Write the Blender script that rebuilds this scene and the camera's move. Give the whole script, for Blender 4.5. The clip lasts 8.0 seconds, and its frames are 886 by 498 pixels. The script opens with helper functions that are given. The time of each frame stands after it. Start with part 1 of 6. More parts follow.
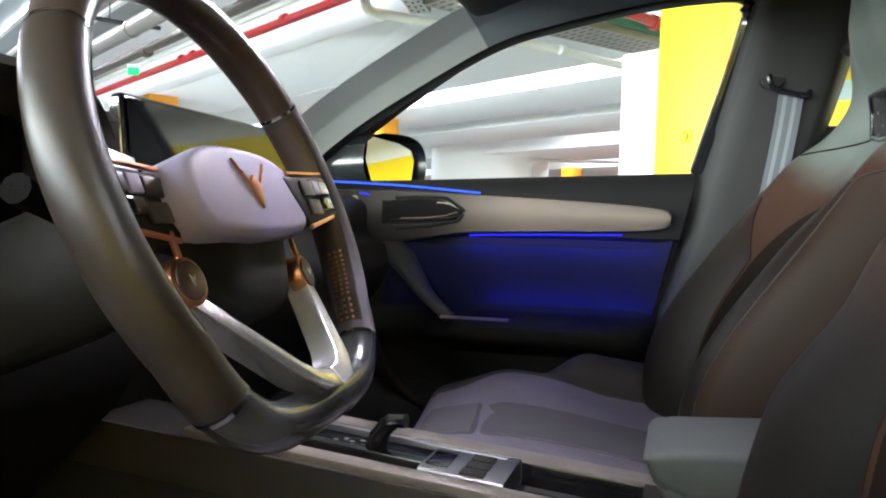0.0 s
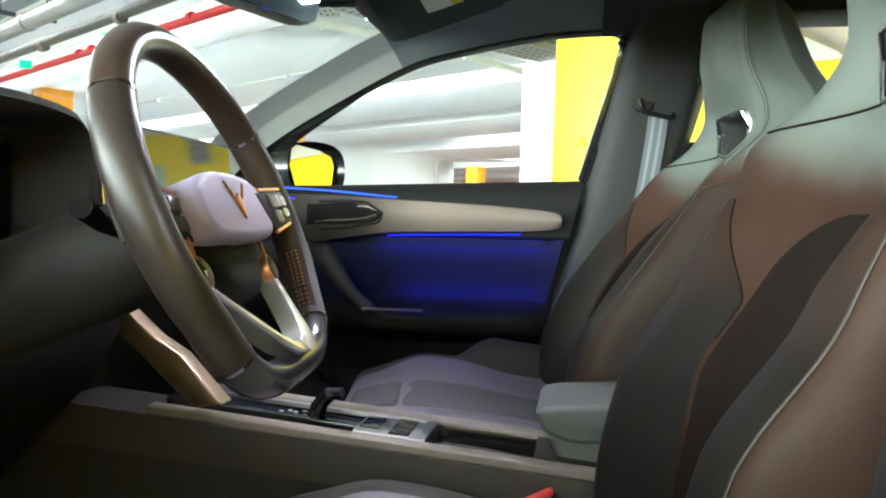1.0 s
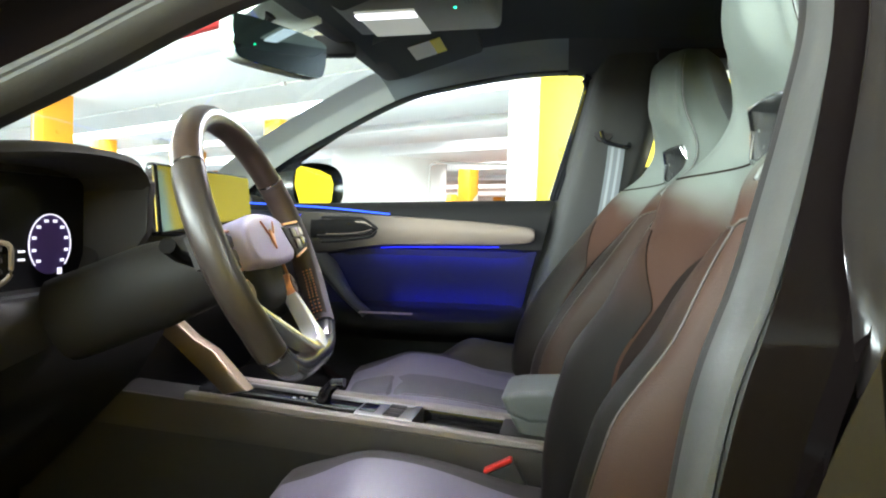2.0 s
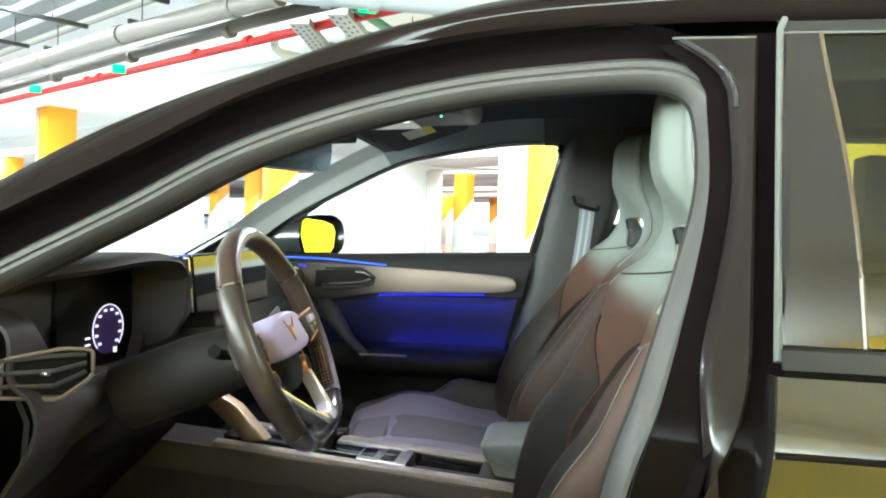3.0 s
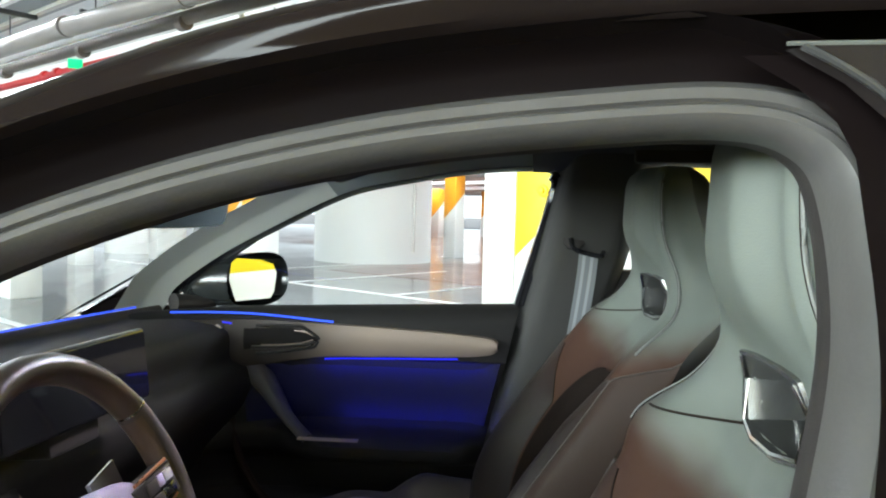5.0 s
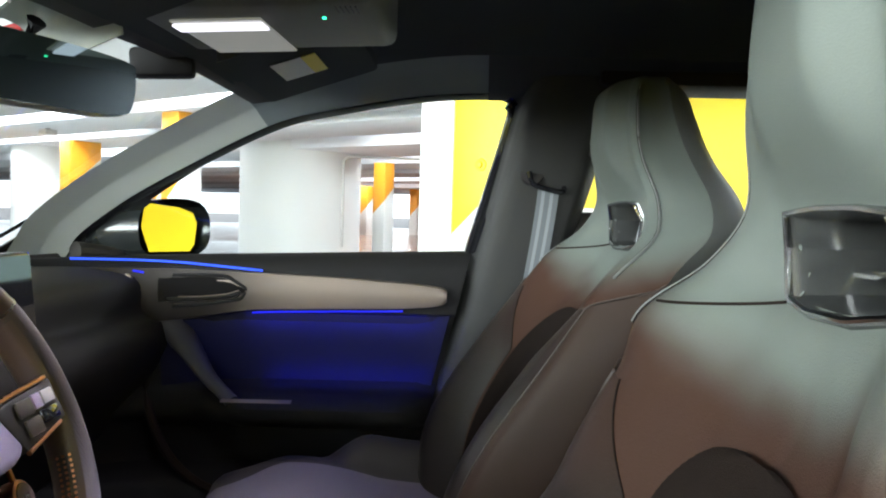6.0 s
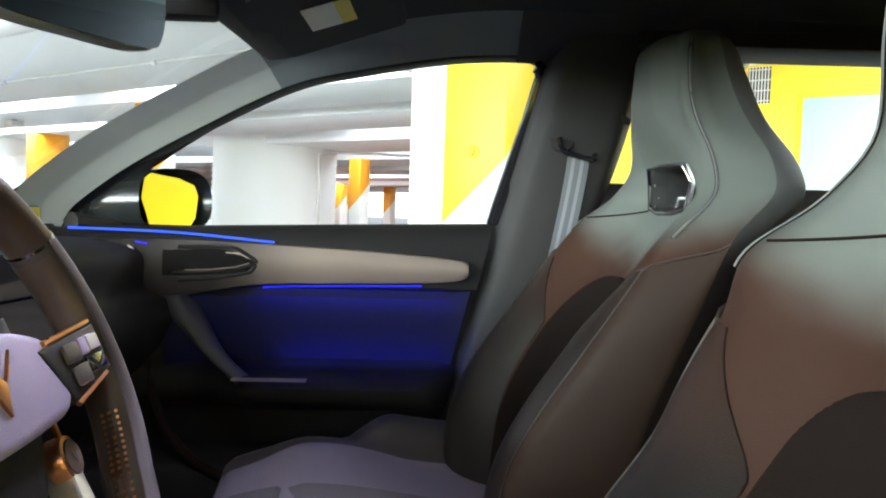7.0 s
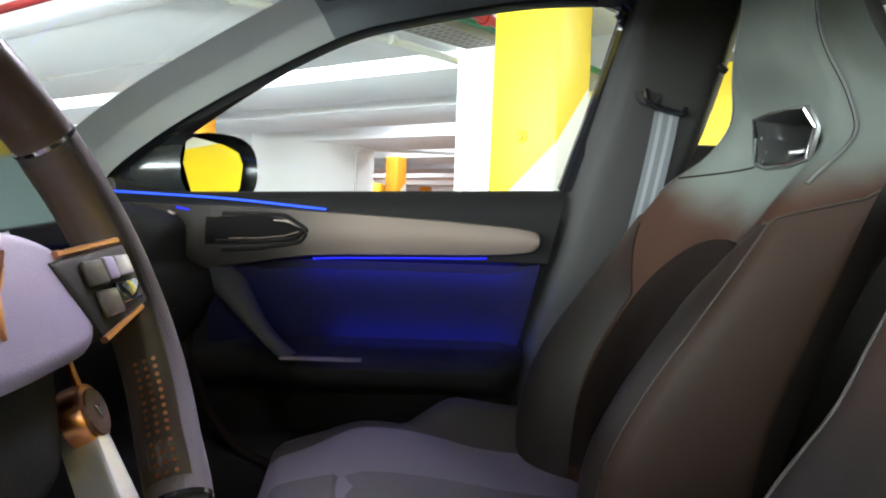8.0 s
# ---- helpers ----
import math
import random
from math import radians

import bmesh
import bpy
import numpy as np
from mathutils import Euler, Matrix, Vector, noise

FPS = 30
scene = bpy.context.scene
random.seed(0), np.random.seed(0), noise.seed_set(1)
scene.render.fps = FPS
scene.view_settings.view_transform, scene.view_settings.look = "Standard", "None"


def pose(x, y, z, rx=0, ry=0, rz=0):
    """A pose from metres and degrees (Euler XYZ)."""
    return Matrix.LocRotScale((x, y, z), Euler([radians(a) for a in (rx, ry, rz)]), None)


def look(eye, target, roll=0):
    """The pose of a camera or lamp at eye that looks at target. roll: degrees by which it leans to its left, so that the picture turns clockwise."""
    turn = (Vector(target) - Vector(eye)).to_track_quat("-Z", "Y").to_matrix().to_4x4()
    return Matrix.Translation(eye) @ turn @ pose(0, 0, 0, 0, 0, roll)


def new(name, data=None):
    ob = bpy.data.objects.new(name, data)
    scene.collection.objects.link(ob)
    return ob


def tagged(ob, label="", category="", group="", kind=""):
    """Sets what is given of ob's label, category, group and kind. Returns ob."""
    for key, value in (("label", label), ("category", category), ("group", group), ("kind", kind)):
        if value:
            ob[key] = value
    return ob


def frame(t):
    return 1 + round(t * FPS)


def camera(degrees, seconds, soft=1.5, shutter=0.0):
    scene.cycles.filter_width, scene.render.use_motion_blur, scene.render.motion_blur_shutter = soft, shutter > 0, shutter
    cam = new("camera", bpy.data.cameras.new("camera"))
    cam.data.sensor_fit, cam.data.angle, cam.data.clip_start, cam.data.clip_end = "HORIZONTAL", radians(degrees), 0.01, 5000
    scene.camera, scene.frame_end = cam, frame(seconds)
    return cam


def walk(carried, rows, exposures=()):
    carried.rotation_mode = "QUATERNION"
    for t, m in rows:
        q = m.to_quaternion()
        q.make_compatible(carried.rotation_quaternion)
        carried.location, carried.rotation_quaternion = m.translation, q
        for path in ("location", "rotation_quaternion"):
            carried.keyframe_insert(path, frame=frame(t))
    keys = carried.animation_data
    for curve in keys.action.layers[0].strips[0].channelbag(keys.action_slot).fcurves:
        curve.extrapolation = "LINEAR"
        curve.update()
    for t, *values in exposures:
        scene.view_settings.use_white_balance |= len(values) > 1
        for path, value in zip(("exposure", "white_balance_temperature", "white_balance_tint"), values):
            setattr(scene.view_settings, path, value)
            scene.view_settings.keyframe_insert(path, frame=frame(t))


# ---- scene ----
cam = camera(62.5, 8.0, soft=2.0)
METRES, EYE, TILT, LEAN, TURN = 2.05, 0.90, -2.0, -1.7, 18.0
X0, Y0 = 0.0, -0.935
ROWS = [
    (0.0, 0.0, 0.0, 0.0, 0.0, 0.0, -0.0),
    (0.5, -0.0083, -0.0395, -0.0092, -6.37, -0.24, 0.36),
    (1.0, -0.0181, -0.0943, 0.001, -7.37, -0.2, 0.39),
    (2.5, -0.0284, -0.283, 0.0414, -8.07, -0.2, 0.31),
    (3.0, -0.0321, -0.3396, 0.0942, -8.11, -0.36, 0.37),
    (3.5, -0.0273, -0.3554, 0.1587, -8.07, -0.68, 0.54),
    (4.0, -0.0168, -0.3102, 0.2052, -8.16, -1.01, 0.58),
    (4.5, 0.0136, -0.1984, 0.2175, -8.31, -1.33, 0.59),
    (5.0, 0.0408, -0.1033, 0.1675, -8.65, -1.04, 0.58),
    (6.5, 0.0142, 0.0052, 0.0874, -16.35, -1.12, 0.28),
    (7.0, -0.0064, 0.0336, 0.0695, -16.54, -1.13, 0.23),
    (7.5, -0.0138, 0.0734, 0.0425, -16.27, -1.07, 0.19),
    (8.0, -0.0163, 0.111, 0.0371, -13.82, -1.05, 0.07),
]
walk(cam, [(t, pose(X0, Y0, EYE, TILT, LEAN, TURN) @ pose(METRES * x, METRES * y, METRES * z, 90 + pitch, roll, yaw)) for t, x, y, z, yaw, pitch, roll in ROWS], exposures=[(0.0, 0.60, 6400, 9), (1.0, 0.92, 6400, 1), (2.5, 1.29, 6400, 3), (3.0, 1.20, 6400, 1), (3.5, 0.60, 6400, 15), (4.0, 0.03, 6500, 23), (4.5, -0.18, 6500, 22), (5.0, 0.40, 6400, 7), (6.5, 0.52, 6400, 9), (8.0, 0.52, 6400, 9)])

# ---- world and light ----
world = bpy.data.worlds.new("world")
scene.world = world
world.use_nodes = True
_nt = world.node_tree
_sky = _nt.nodes.new("ShaderNodeTexSky")
_sky.sky_type, _sky.sun_disc = "NISHITA", False
_sky.sun_elevation, _sky.sun_rotation = radians(48), radians(200)
_bg = _nt.nodes["Background"]
_bg.inputs["Strength"].default_value = 0.15
_nt.links.new(_sky.outputs["Color"], _bg.inputs["Color"])

sun_data = bpy.data.lights.new("sun", "SUN")
sun_data.energy, sun_data.angle, sun_data.color = 4.0, radians(0.5), (1.0, 0.95, 0.88)
sun = new("sun", sun_data)
sun.matrix_world = pose(0, 0, 40, 42, 0, -20)

GANGLE = -31.0                      # the garage's grid against the car
GM = pose(0, 0, 0, 0, 0, GANGLE)
BATTEN_W = 162.0
SIDE_W = 3100.0
CEIL, BEAM = 3.12, 2.56


def strip_lamp(name, m, length, width, watts, colour=(1, 1, 1)):
    d = bpy.data.lights.new(name, "AREA")
    d.shape, d.size, d.size_y, d.energy, d.color = "RECTANGLE", length, width, watts, colour
    ob = new(name, d)
    ob.matrix_world = m
    return ob


# ---- mesh helpers ----
def spline(pts, n, closed=False):
    """Catmull-Rom through control points, n samples."""
    p = [Vector(q) for q in pts]
    k = len(p)
    segs = k if closed else k - 1
    out = []
    for i in range(n):
        u = i / n * segs if closed else i / (n - 1) * segs
        j = min(int(u), segs - 1)
        f = u - j
        if closed:
            a, b, c, d = p[(j - 1) % k], p[j], p[(j + 1) % k], p[(j + 2) % k]
        else:
            b, c = p[j], p[j + 1]
            a = p[j - 1] if j > 0 else b * 2 - c
            d = p[j + 2] if j + 2 < k else c * 2 - b
        out.append(0.5 * ((2 * b) + (c - a) * f + (2 * a - 5 * b + 4 * c - d) * f * f + (3 * b - a - 3 * c + d) * f ** 3))
    return out


def curve_at(pts, x):
    """Smooth value of a control polyline (x, v) at x."""
    if x <= pts[0][0]:
        (x0, v0), (x1, v1) = pts[0], pts[1]
        return v0 + (v1 - v0) * (x - x0) / (x1 - x0)
    if x >= pts[-1][0]:
        (x0, v0), (x1, v1) = pts[-2], pts[-1]
        return v1 + (v1 - v0) * (x - x1) / (x1 - x0)
    for j in range(len(pts) - 1):
        if pts[j][0] <= x <= pts[j + 1][0]:
            break
    (x0, v0), (x1, v1) = pts[j], pts[j + 1]
    m0 = (v1 - pts[j - 1][1]) / (x1 - pts[j - 1][0]) if j else (v1 - v0) / (x1 - x0)
    m1 = (pts[j + 2][1] - v0) / (pts[j + 2][0] - x0) if j + 2 < len(pts) else (v1 - v0) / (x1 - x0)
    h = x1 - x0
    f = (x - x0) / h
    return (2 * f ** 3 - 3 * f ** 2 + 1) * v0 + (f ** 3 - 2 * f ** 2 + f) * h * m0 + (3 * f ** 2 - 2 * f ** 3) * v1 + (f ** 3 - f ** 2) * h * m1


def ss(a, b, x):
    f = min(max((x - a) / (b - a), 0.0), 1.0)
    return f * f * (3 - 2 * f)


def sheet(rows, closed_u=False, closed_v=False, thick=0.0, cap=False, skip=None):
    """A surface through rows of points. closed_u closes each row, closed_v joins last row to first."""
    bm = bmesh.new()
    vs = [[bm.verts.new(p) for p in r] for r in rows]
    nr, nc = len(vs), len(vs[0])
    for i in range(nr if closed_v else nr - 1):
        for j in range(nc if closed_u else nc - 1):
            if skip and skip(i, j):
                continue
            q = [vs[i][j], vs[i][(j + 1) % nc], vs[(i + 1) % nr][(j + 1) % nc], vs[(i + 1) % nr][j]]
            try:
                bm.faces.new(q)
            except ValueError:
                pass
    if cap:
        for r in (vs[0], vs[-1]):
            try:
                bm.faces.new(r)
            except ValueError:
                pass
    bmesh.ops.remove_doubles(bm, verts=bm.verts, dist=1e-6)
    bmesh.ops.recalc_face_normals(bm, faces=bm.faces)
    if thick:
        bmesh.ops.solidify(bm, geom=list(bm.faces), thickness=thick)
    return bm


def box(x0, x1, y0, y1, z0, z1, bevel=0.0, seg=2, m=None):
    bm = bmesh.new()
    bmesh.ops.create_cube(bm, size=1.0)
    for v in bm.verts:
        v.co = Vector(((x0 + x1) / 2 + v.co.x * (x1 - x0), (y0 + y1) / 2 + v.co.y * (y1 - y0), (z0 + z1) / 2 + v.co.z * (z1 - z0)))
    if bevel:
        bmesh.ops.bevel(bm, geom=list(bm.edges), offset=bevel, segments=seg, profile=0.5, affect="EDGES")
    if m:
        bm.transform(m)
    return bm


def plate(outline, depth, bevel=0.0, seg=2, m=None):
    """A slab: outline in local x, y, from z = 0 to depth."""
    bm = bmesh.new()
    lo = [bm.verts.new((p[0], p[1], 0)) for p in outline]
    f = bm.faces.new(lo)
    r = bmesh.ops.extrude_face_region(bm, geom=[f])
    up = [g for g in r["geom"] if isinstance(g, bmesh.types.BMVert)]
    bmesh.ops.translate(bm, verts=up, vec=(0, 0, depth))
    bmesh.ops.recalc_face_normals(bm, faces=bm.faces)
    if bevel:
        bmesh.ops.bevel(bm, geom=[e for e in bm.edges if abs(e.verts[0].co.z - depth) < 1e-6 and abs(e.verts[1].co.z - depth) < 1e-6], offset=bevel, segments=seg, profile=0.5, affect="EDGES")
    if m:
        bm.transform(m)
    return bm


def tube(path, radius, n=10, closed=False, squash=1.0, up=(0, 0, 1), cap=True):
    """A round bar along a path; radius may be a list."""
    P = [Vector(p) for p in path]
    rows = []
    for i, p in enumerate(P):
        a = P[(i - 1) % len(P)] if closed or i else P[0]
        b = P[(i + 1) % len(P)] if closed or i < len(P) - 1 else P[-1]
        t = (b - a).normalized()
        u = Vector(up)
        if abs(t.dot(u)) > 0.97:
            u = Vector((1, 0, 0))
        s = t.cross(u).normalized()
        w = s.cross(t)
        r = radius[i] if isinstance(radius, (list, tuple)) else radius
        rows.append([p + (s * math.cos(k / n * math.tau) + w * math.sin(k / n * math.tau) * squash) * r for k in range(n)])
    return sheet(rows, closed_u=True, closed_v=closed, cap=cap and not closed)


def disc(c, axis, r, depth, n=32, bevel=0.0):
    """A round slab, centred at c, with its face along axis."""
    bm = plate([(r * math.cos(k / n * math.tau), r * math.sin(k / n * math.tau)) for k in range(n)], depth, bevel)
    bm.transform(Matrix.Translation(c) @ Vector(axis).to_track_quat("Z", "Y").to_matrix().to_4x4())
    return bm


def join(*bms):
    out = bmesh.new()
    for b in bms:
        me = bpy.data.meshes.new("tmp")
        b.to_mesh(me)
        out.from_mesh(me)
        bpy.data.meshes.remove(me)
        b.free()
    return out


def mesh_of(name, bm, material, sharp=35):
    me = bpy.data.meshes.new(name)
    bm.to_mesh(me)
    bm.free()
    for mm in (material if isinstance(material, (list, tuple)) else [material]):
        me.materials.append(mm)
    me.polygons.foreach_set("use_smooth", [True] * len(me.polygons))
    me.set_sharp_from_angle(angle=radians(sharp))
    return me


def part(name, bm, material, parent=None, label="", sharp=35, kind=""):
    ob = new(name, mesh_of(name, bm, material, sharp))
    if parent is not None:
        ob.parent = parent
        ob.matrix_parent_inverse = Matrix.Identity(4)
    return tagged(ob, label=label, kind=kind)


def thing(name, label, category, group="", kind="", at=(0, 0, 0)):
    ob = new(name)
    ob.location = at
    ob.empty_display_size = 0.05
    return tagged(ob, label, category, group, kind)


def solid(name, bm, material, label, category="", group="", kind="", m=None, sharp=35):
    ob = new(name, mesh_of(name, bm, material, sharp))
    if m:
        ob.matrix_world = m
    return tagged(ob, label, category, group, kind)


# ---- materials ----
def mat(name, colour, rough=0.5, metal=0.0, var=0.12, scale=6.0, grain=0.0, gscale=220.0, coat=0.0, rvar=0.1, sheen=0.0, spec=0.5, stretch=(1, 1, 1)):
    """Colour with broad stains and fine grain, roughness that wanders, fine relief."""
    m = bpy.data.materials.new(name)
    m.use_nodes = True
    n, l = m.node_tree.nodes, m.node_tree.links
    b = n["Principled BSDF"]
    b.inputs["Metallic"].default_value = metal
    b.inputs["Coat Weight"].default_value = coat
    b.inputs["Coat Roughness"].default_value = 0.05
    b.inputs["Sheen Weight"].default_value = sheen
    b.inputs["Specular IOR Level"].default_value = spec
    tc = n.new("ShaderNodeTexCoord")
    mp = n.new("ShaderNodeMapping")
    mp.inputs["Scale"].default_value = stretch
    l.new(tc.outputs["Object"], mp.inputs["Vector"])
    big = n.new("ShaderNodeTexNoise")
    big.inputs["Scale"].default_value = scale
    big.inputs["Detail"].default_value = 5
    l.new(mp.outputs["Vector"], big.inputs["Vector"])
    fine = n.new("ShaderNodeTexNoise")
    fine.inputs["Scale"].default_value = gscale
    fine.inputs["Detail"].default_value = 3
    l.new(mp.outputs["Vector"], fine.inputs["Vector"])
    mix = n.new("ShaderNodeMix")
    mix.data_type = "RGBA"
    lo = [max(c * (1 - var), 0) for c in colour]
    hi = [min(c * (1 + var), 1) for c in colour]
    mix.inputs[6].default_value = (*lo, 1)
    mix.inputs[7].default_value = (*hi, 1)
    add = n.new("ShaderNodeMath")
    add.operation = "MULTIPLY_ADD"
    add.inputs[1].default_value = 0.35
    l.new(fine.outputs["Fac"], add.inputs[0])
    sc = n.new("ShaderNodeMath")
    sc.operation = "MULTIPLY"
    sc.inputs[1].default_value = 0.65
    l.new(big.outputs["Fac"], sc.inputs[0])
    l.new(sc.outputs[0], add.inputs[2])
    l.new(add.outputs[0], mix.inputs[0])
    l.new(mix.outputs[2], b.inputs["Base Color"])
    rr = n.new("ShaderNodeMapRange")
    rr.inputs["To Min"].default_value = max(rough * (1 - rvar), 0.0)
    rr.inputs["To Max"].default_value = min(rough * (1 + rvar), 1.0)
    l.new(big.outputs["Fac"], rr.inputs["Value"])
    l.new(rr.outputs["Result"], b.inputs["Roughness"])
    if grain:
        bump = n.new("ShaderNodeBump")
        bump.inputs["Strength"].default_value = grain
        bump.inputs["Distance"].default_value = 0.002
        l.new(fine.outputs["Fac"], bump.inputs["Height"])
        l.new(bump.outputs["Normal"], b.inputs["Normal"])
    return m


def glow(name, colour, strength):
    m = bpy.data.materials.new(name)
    m.use_nodes = True
    b = m.node_tree.nodes["Principled BSDF"]
    b.inputs["Base Color"].default_value = (*[c * 0.6 for c in colour], 1)
    b.inputs["Emission Color"].default_value = (*colour, 1)
    b.inputs["Emission Strength"].default_value = strength
    return m


def glass(name, tint, gloss=1.0):
    """Thin clear pane: lets light through, with a Fresnel gloss."""
    m = bpy.data.materials.new(name)
    m.use_nodes = True
    n, l = m.node_tree.nodes, m.node_tree.links
    n.remove(n["Principled BSDF"])
    tr = n.new("ShaderNodeBsdfTransparent")
    tr.inputs["Color"].default_value = (*tint, 1)
    gl = n.new("ShaderNodeBsdfGlossy")
    gl.inputs["Roughness"].default_value = 0.02
    fr = n.new("ShaderNodeLayerWeight")
    pw = n.new("ShaderNodeMath")
    pw.operation = "POWER"
    pw.inputs[1].default_value = 4.5
    l.new(fr.outputs["Facing"], pw.inputs[0])
    mu = n.new("ShaderNodeMath")
    mu.operation = "MULTIPLY_ADD"
    mu.inputs[1].default_value, mu.inputs[2].default_value = 0.8 * gloss, 0.05 * gloss
    mx = n.new("ShaderNodeMixShader")
    l.new(pw.outputs[0], mu.inputs[0])
    l.new(mu.outputs[0], mx.inputs[0])
    l.new(tr.outputs[0], mx.inputs[1])
    l.new(gl.outputs[0], mx.inputs[2])
    l.new(mx.outputs[0], n["Material Output"].inputs[0])
    return m


def two_paints(name, upper, lower, level, slope):
    """Paint that changes colour along a slanting line: level at the near corner, rising along both faces."""
    m = mat(name, upper, rough=0.45, var=0.06, scale=3, grain=0.15, gscale=90)
    n, l = m.node_tree.nodes, m.node_tree.links
    b = n["Principled BSDF"]
    old = b.inputs["Base Color"].links[0].from_socket
    tc = n.new("ShaderNodeTexCoord")
    sep = n.new("ShaderNodeSeparateXYZ")
    l.new(tc.outputs["Object"], sep.inputs[0])
    s = n.new("ShaderNodeMath")
    s.operation = "ADD"
    l.new(sep.outputs[0], s.inputs[0])
    l.new(sep.outputs[1], s.inputs[1])
    k = n.new("ShaderNodeMath")
    k.operation = "MULTIPLY_ADD"
    k.inputs[1].default_value, k.inputs[2].default_value = slope, level
    l.new(s.outputs[0], k.inputs[0])
    g = n.new("ShaderNodeMath")
    g.operation = "GREATER_THAN"
    l.new(sep.outputs[2], g.inputs[0])
    l.new(k.outputs[0], g.inputs[1])
    mx = n.new("ShaderNodeMix")
    mx.data_type = "RGBA"
    mx.inputs[6].default_value = (*lower, 1)
    l.new(g.outputs[0], mx.inputs[0])
    l.new(old, mx.inputs[7])
    l.new(mx.outputs[2], b.inputs["Base Color"])
    return m


def colour_fade(name, upper, lower, z0, z1, axis=2, wander=0.10, metal=0.0, rough=0.58, spec=0.13, vee=0.0):
    """Two colours that run into one another between z0 and z1 along an axis of the part; mostly painted light and
    shade.
    """
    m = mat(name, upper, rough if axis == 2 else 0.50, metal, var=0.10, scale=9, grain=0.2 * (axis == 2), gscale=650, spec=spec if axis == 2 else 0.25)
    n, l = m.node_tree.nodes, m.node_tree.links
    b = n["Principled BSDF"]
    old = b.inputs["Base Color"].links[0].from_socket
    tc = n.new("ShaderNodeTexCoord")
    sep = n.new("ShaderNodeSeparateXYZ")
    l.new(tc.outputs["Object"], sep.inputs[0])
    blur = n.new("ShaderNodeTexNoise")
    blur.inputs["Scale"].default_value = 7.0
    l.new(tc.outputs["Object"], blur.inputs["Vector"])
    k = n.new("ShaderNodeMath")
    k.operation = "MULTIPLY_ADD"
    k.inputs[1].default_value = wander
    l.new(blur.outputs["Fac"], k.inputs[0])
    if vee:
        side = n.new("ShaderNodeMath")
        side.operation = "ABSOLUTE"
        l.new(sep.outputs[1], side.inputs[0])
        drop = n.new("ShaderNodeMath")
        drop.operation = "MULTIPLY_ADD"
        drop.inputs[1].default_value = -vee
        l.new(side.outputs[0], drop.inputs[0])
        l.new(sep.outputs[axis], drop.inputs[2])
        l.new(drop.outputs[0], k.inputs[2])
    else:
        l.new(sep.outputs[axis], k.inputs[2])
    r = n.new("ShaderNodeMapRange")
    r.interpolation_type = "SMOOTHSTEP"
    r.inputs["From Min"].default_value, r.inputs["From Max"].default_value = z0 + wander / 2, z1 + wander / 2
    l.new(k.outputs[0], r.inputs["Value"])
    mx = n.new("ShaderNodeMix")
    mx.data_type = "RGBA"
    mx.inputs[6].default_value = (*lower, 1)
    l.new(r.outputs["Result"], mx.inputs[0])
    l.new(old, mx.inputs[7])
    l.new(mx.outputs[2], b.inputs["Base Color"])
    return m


def perforate(m, scale, strength):
    """Rows of small dimples in the relief of a leather."""
    n, l = m.node_tree.nodes, m.node_tree.links
    b = n["Principled BSDF"]
    tc = n.new("ShaderNodeTexCoord")
    v = n.new("ShaderNodeTexVoronoi")
    v.inputs["Scale"].default_value = scale
    v.inputs["Randomness"].default_value = 0.25
    l.new(tc.outputs["Object"], v.inputs["Vector"])
    bump = n.new("ShaderNodeBump")
    bump.inputs["Strength"].default_value, bump.inputs["Distance"].default_value = strength, 0.0012
    l.new(v.outputs["Distance"], bump.inputs["Height"])
    l.new(bump.outputs["Normal"], b.inputs["Normal"])


M_FLOOR = mat("epoxy_floor", (0.22, 0.235, 0.23), 0.16, var=0.25, scale=0.7, grain=0.08, gscale=40, rvar=0.5)
M_CEIL = mat("ceiling_concrete_paint", (0.84, 0.85, 0.88), 0.8, var=0.10, scale=1.2, grain=0.2, gscale=30)
M_WHITE = mat("white_wall_paint", (0.80, 0.81, 0.80), 0.5, var=0.05, scale=2.5, grain=0.1, gscale=60)
YELLOW, ORANGE, WHITE = (0.82, 0.60, 0.01), (0.80, 0.33, 0.015), (0.80, 0.80, 0.78)
M_YWALL = two_paints("yellow_wall_paint", YELLOW, WHITE, 1.25, 0.0)
M_YPIL = two_paints("yellow_pillar_paint", YELLOW, WHITE, 1.36, 0.92)
M_OPIL = two_paints("orange_pillar_paint", ORANGE, WHITE, 1.50, 0.92)
M_DOORW = mat("pale_door_paint", (0.38, 0.54, 0.52), 0.4, var=0.05)
M_PVC = mat("grey_pvc_pipe", (0.31, 0.34, 0.38), 0.38, var=0.12, scale=4)
M_PIPEB = mat("brown_cast_pipe", (0.085, 0.068, 0.06), 0.5, var=0.2, scale=5)
M_RED = mat("red_pipe_paint", (0.50, 0.022, 0.022), 0.35, var=0.1)
M_TRAY = mat("perforated_tray_steel", (0.34, 0.34, 0.31), 0.5, metal=0.3, var=0.35, scale=60)
M_GALV = mat("galvanised_steel", (0.60, 0.60, 0.58), 0.45, metal=0.35, var=0.2, scale=25)
M_DARKST = mat("dark_channel_steel", (0.05, 0.05, 0.055), 0.5, metal=0.5)
M_CABLE = mat("green_cable", (0.02, 0.20, 0.10), 0.45)
M_EXIT = glow("green_exit_sign_face", (0.01, 0.75, 0.25), 0.8)
M_LED = glow("white_batten_diffuser", (1.0, 0.98, 0.95), 6.0)

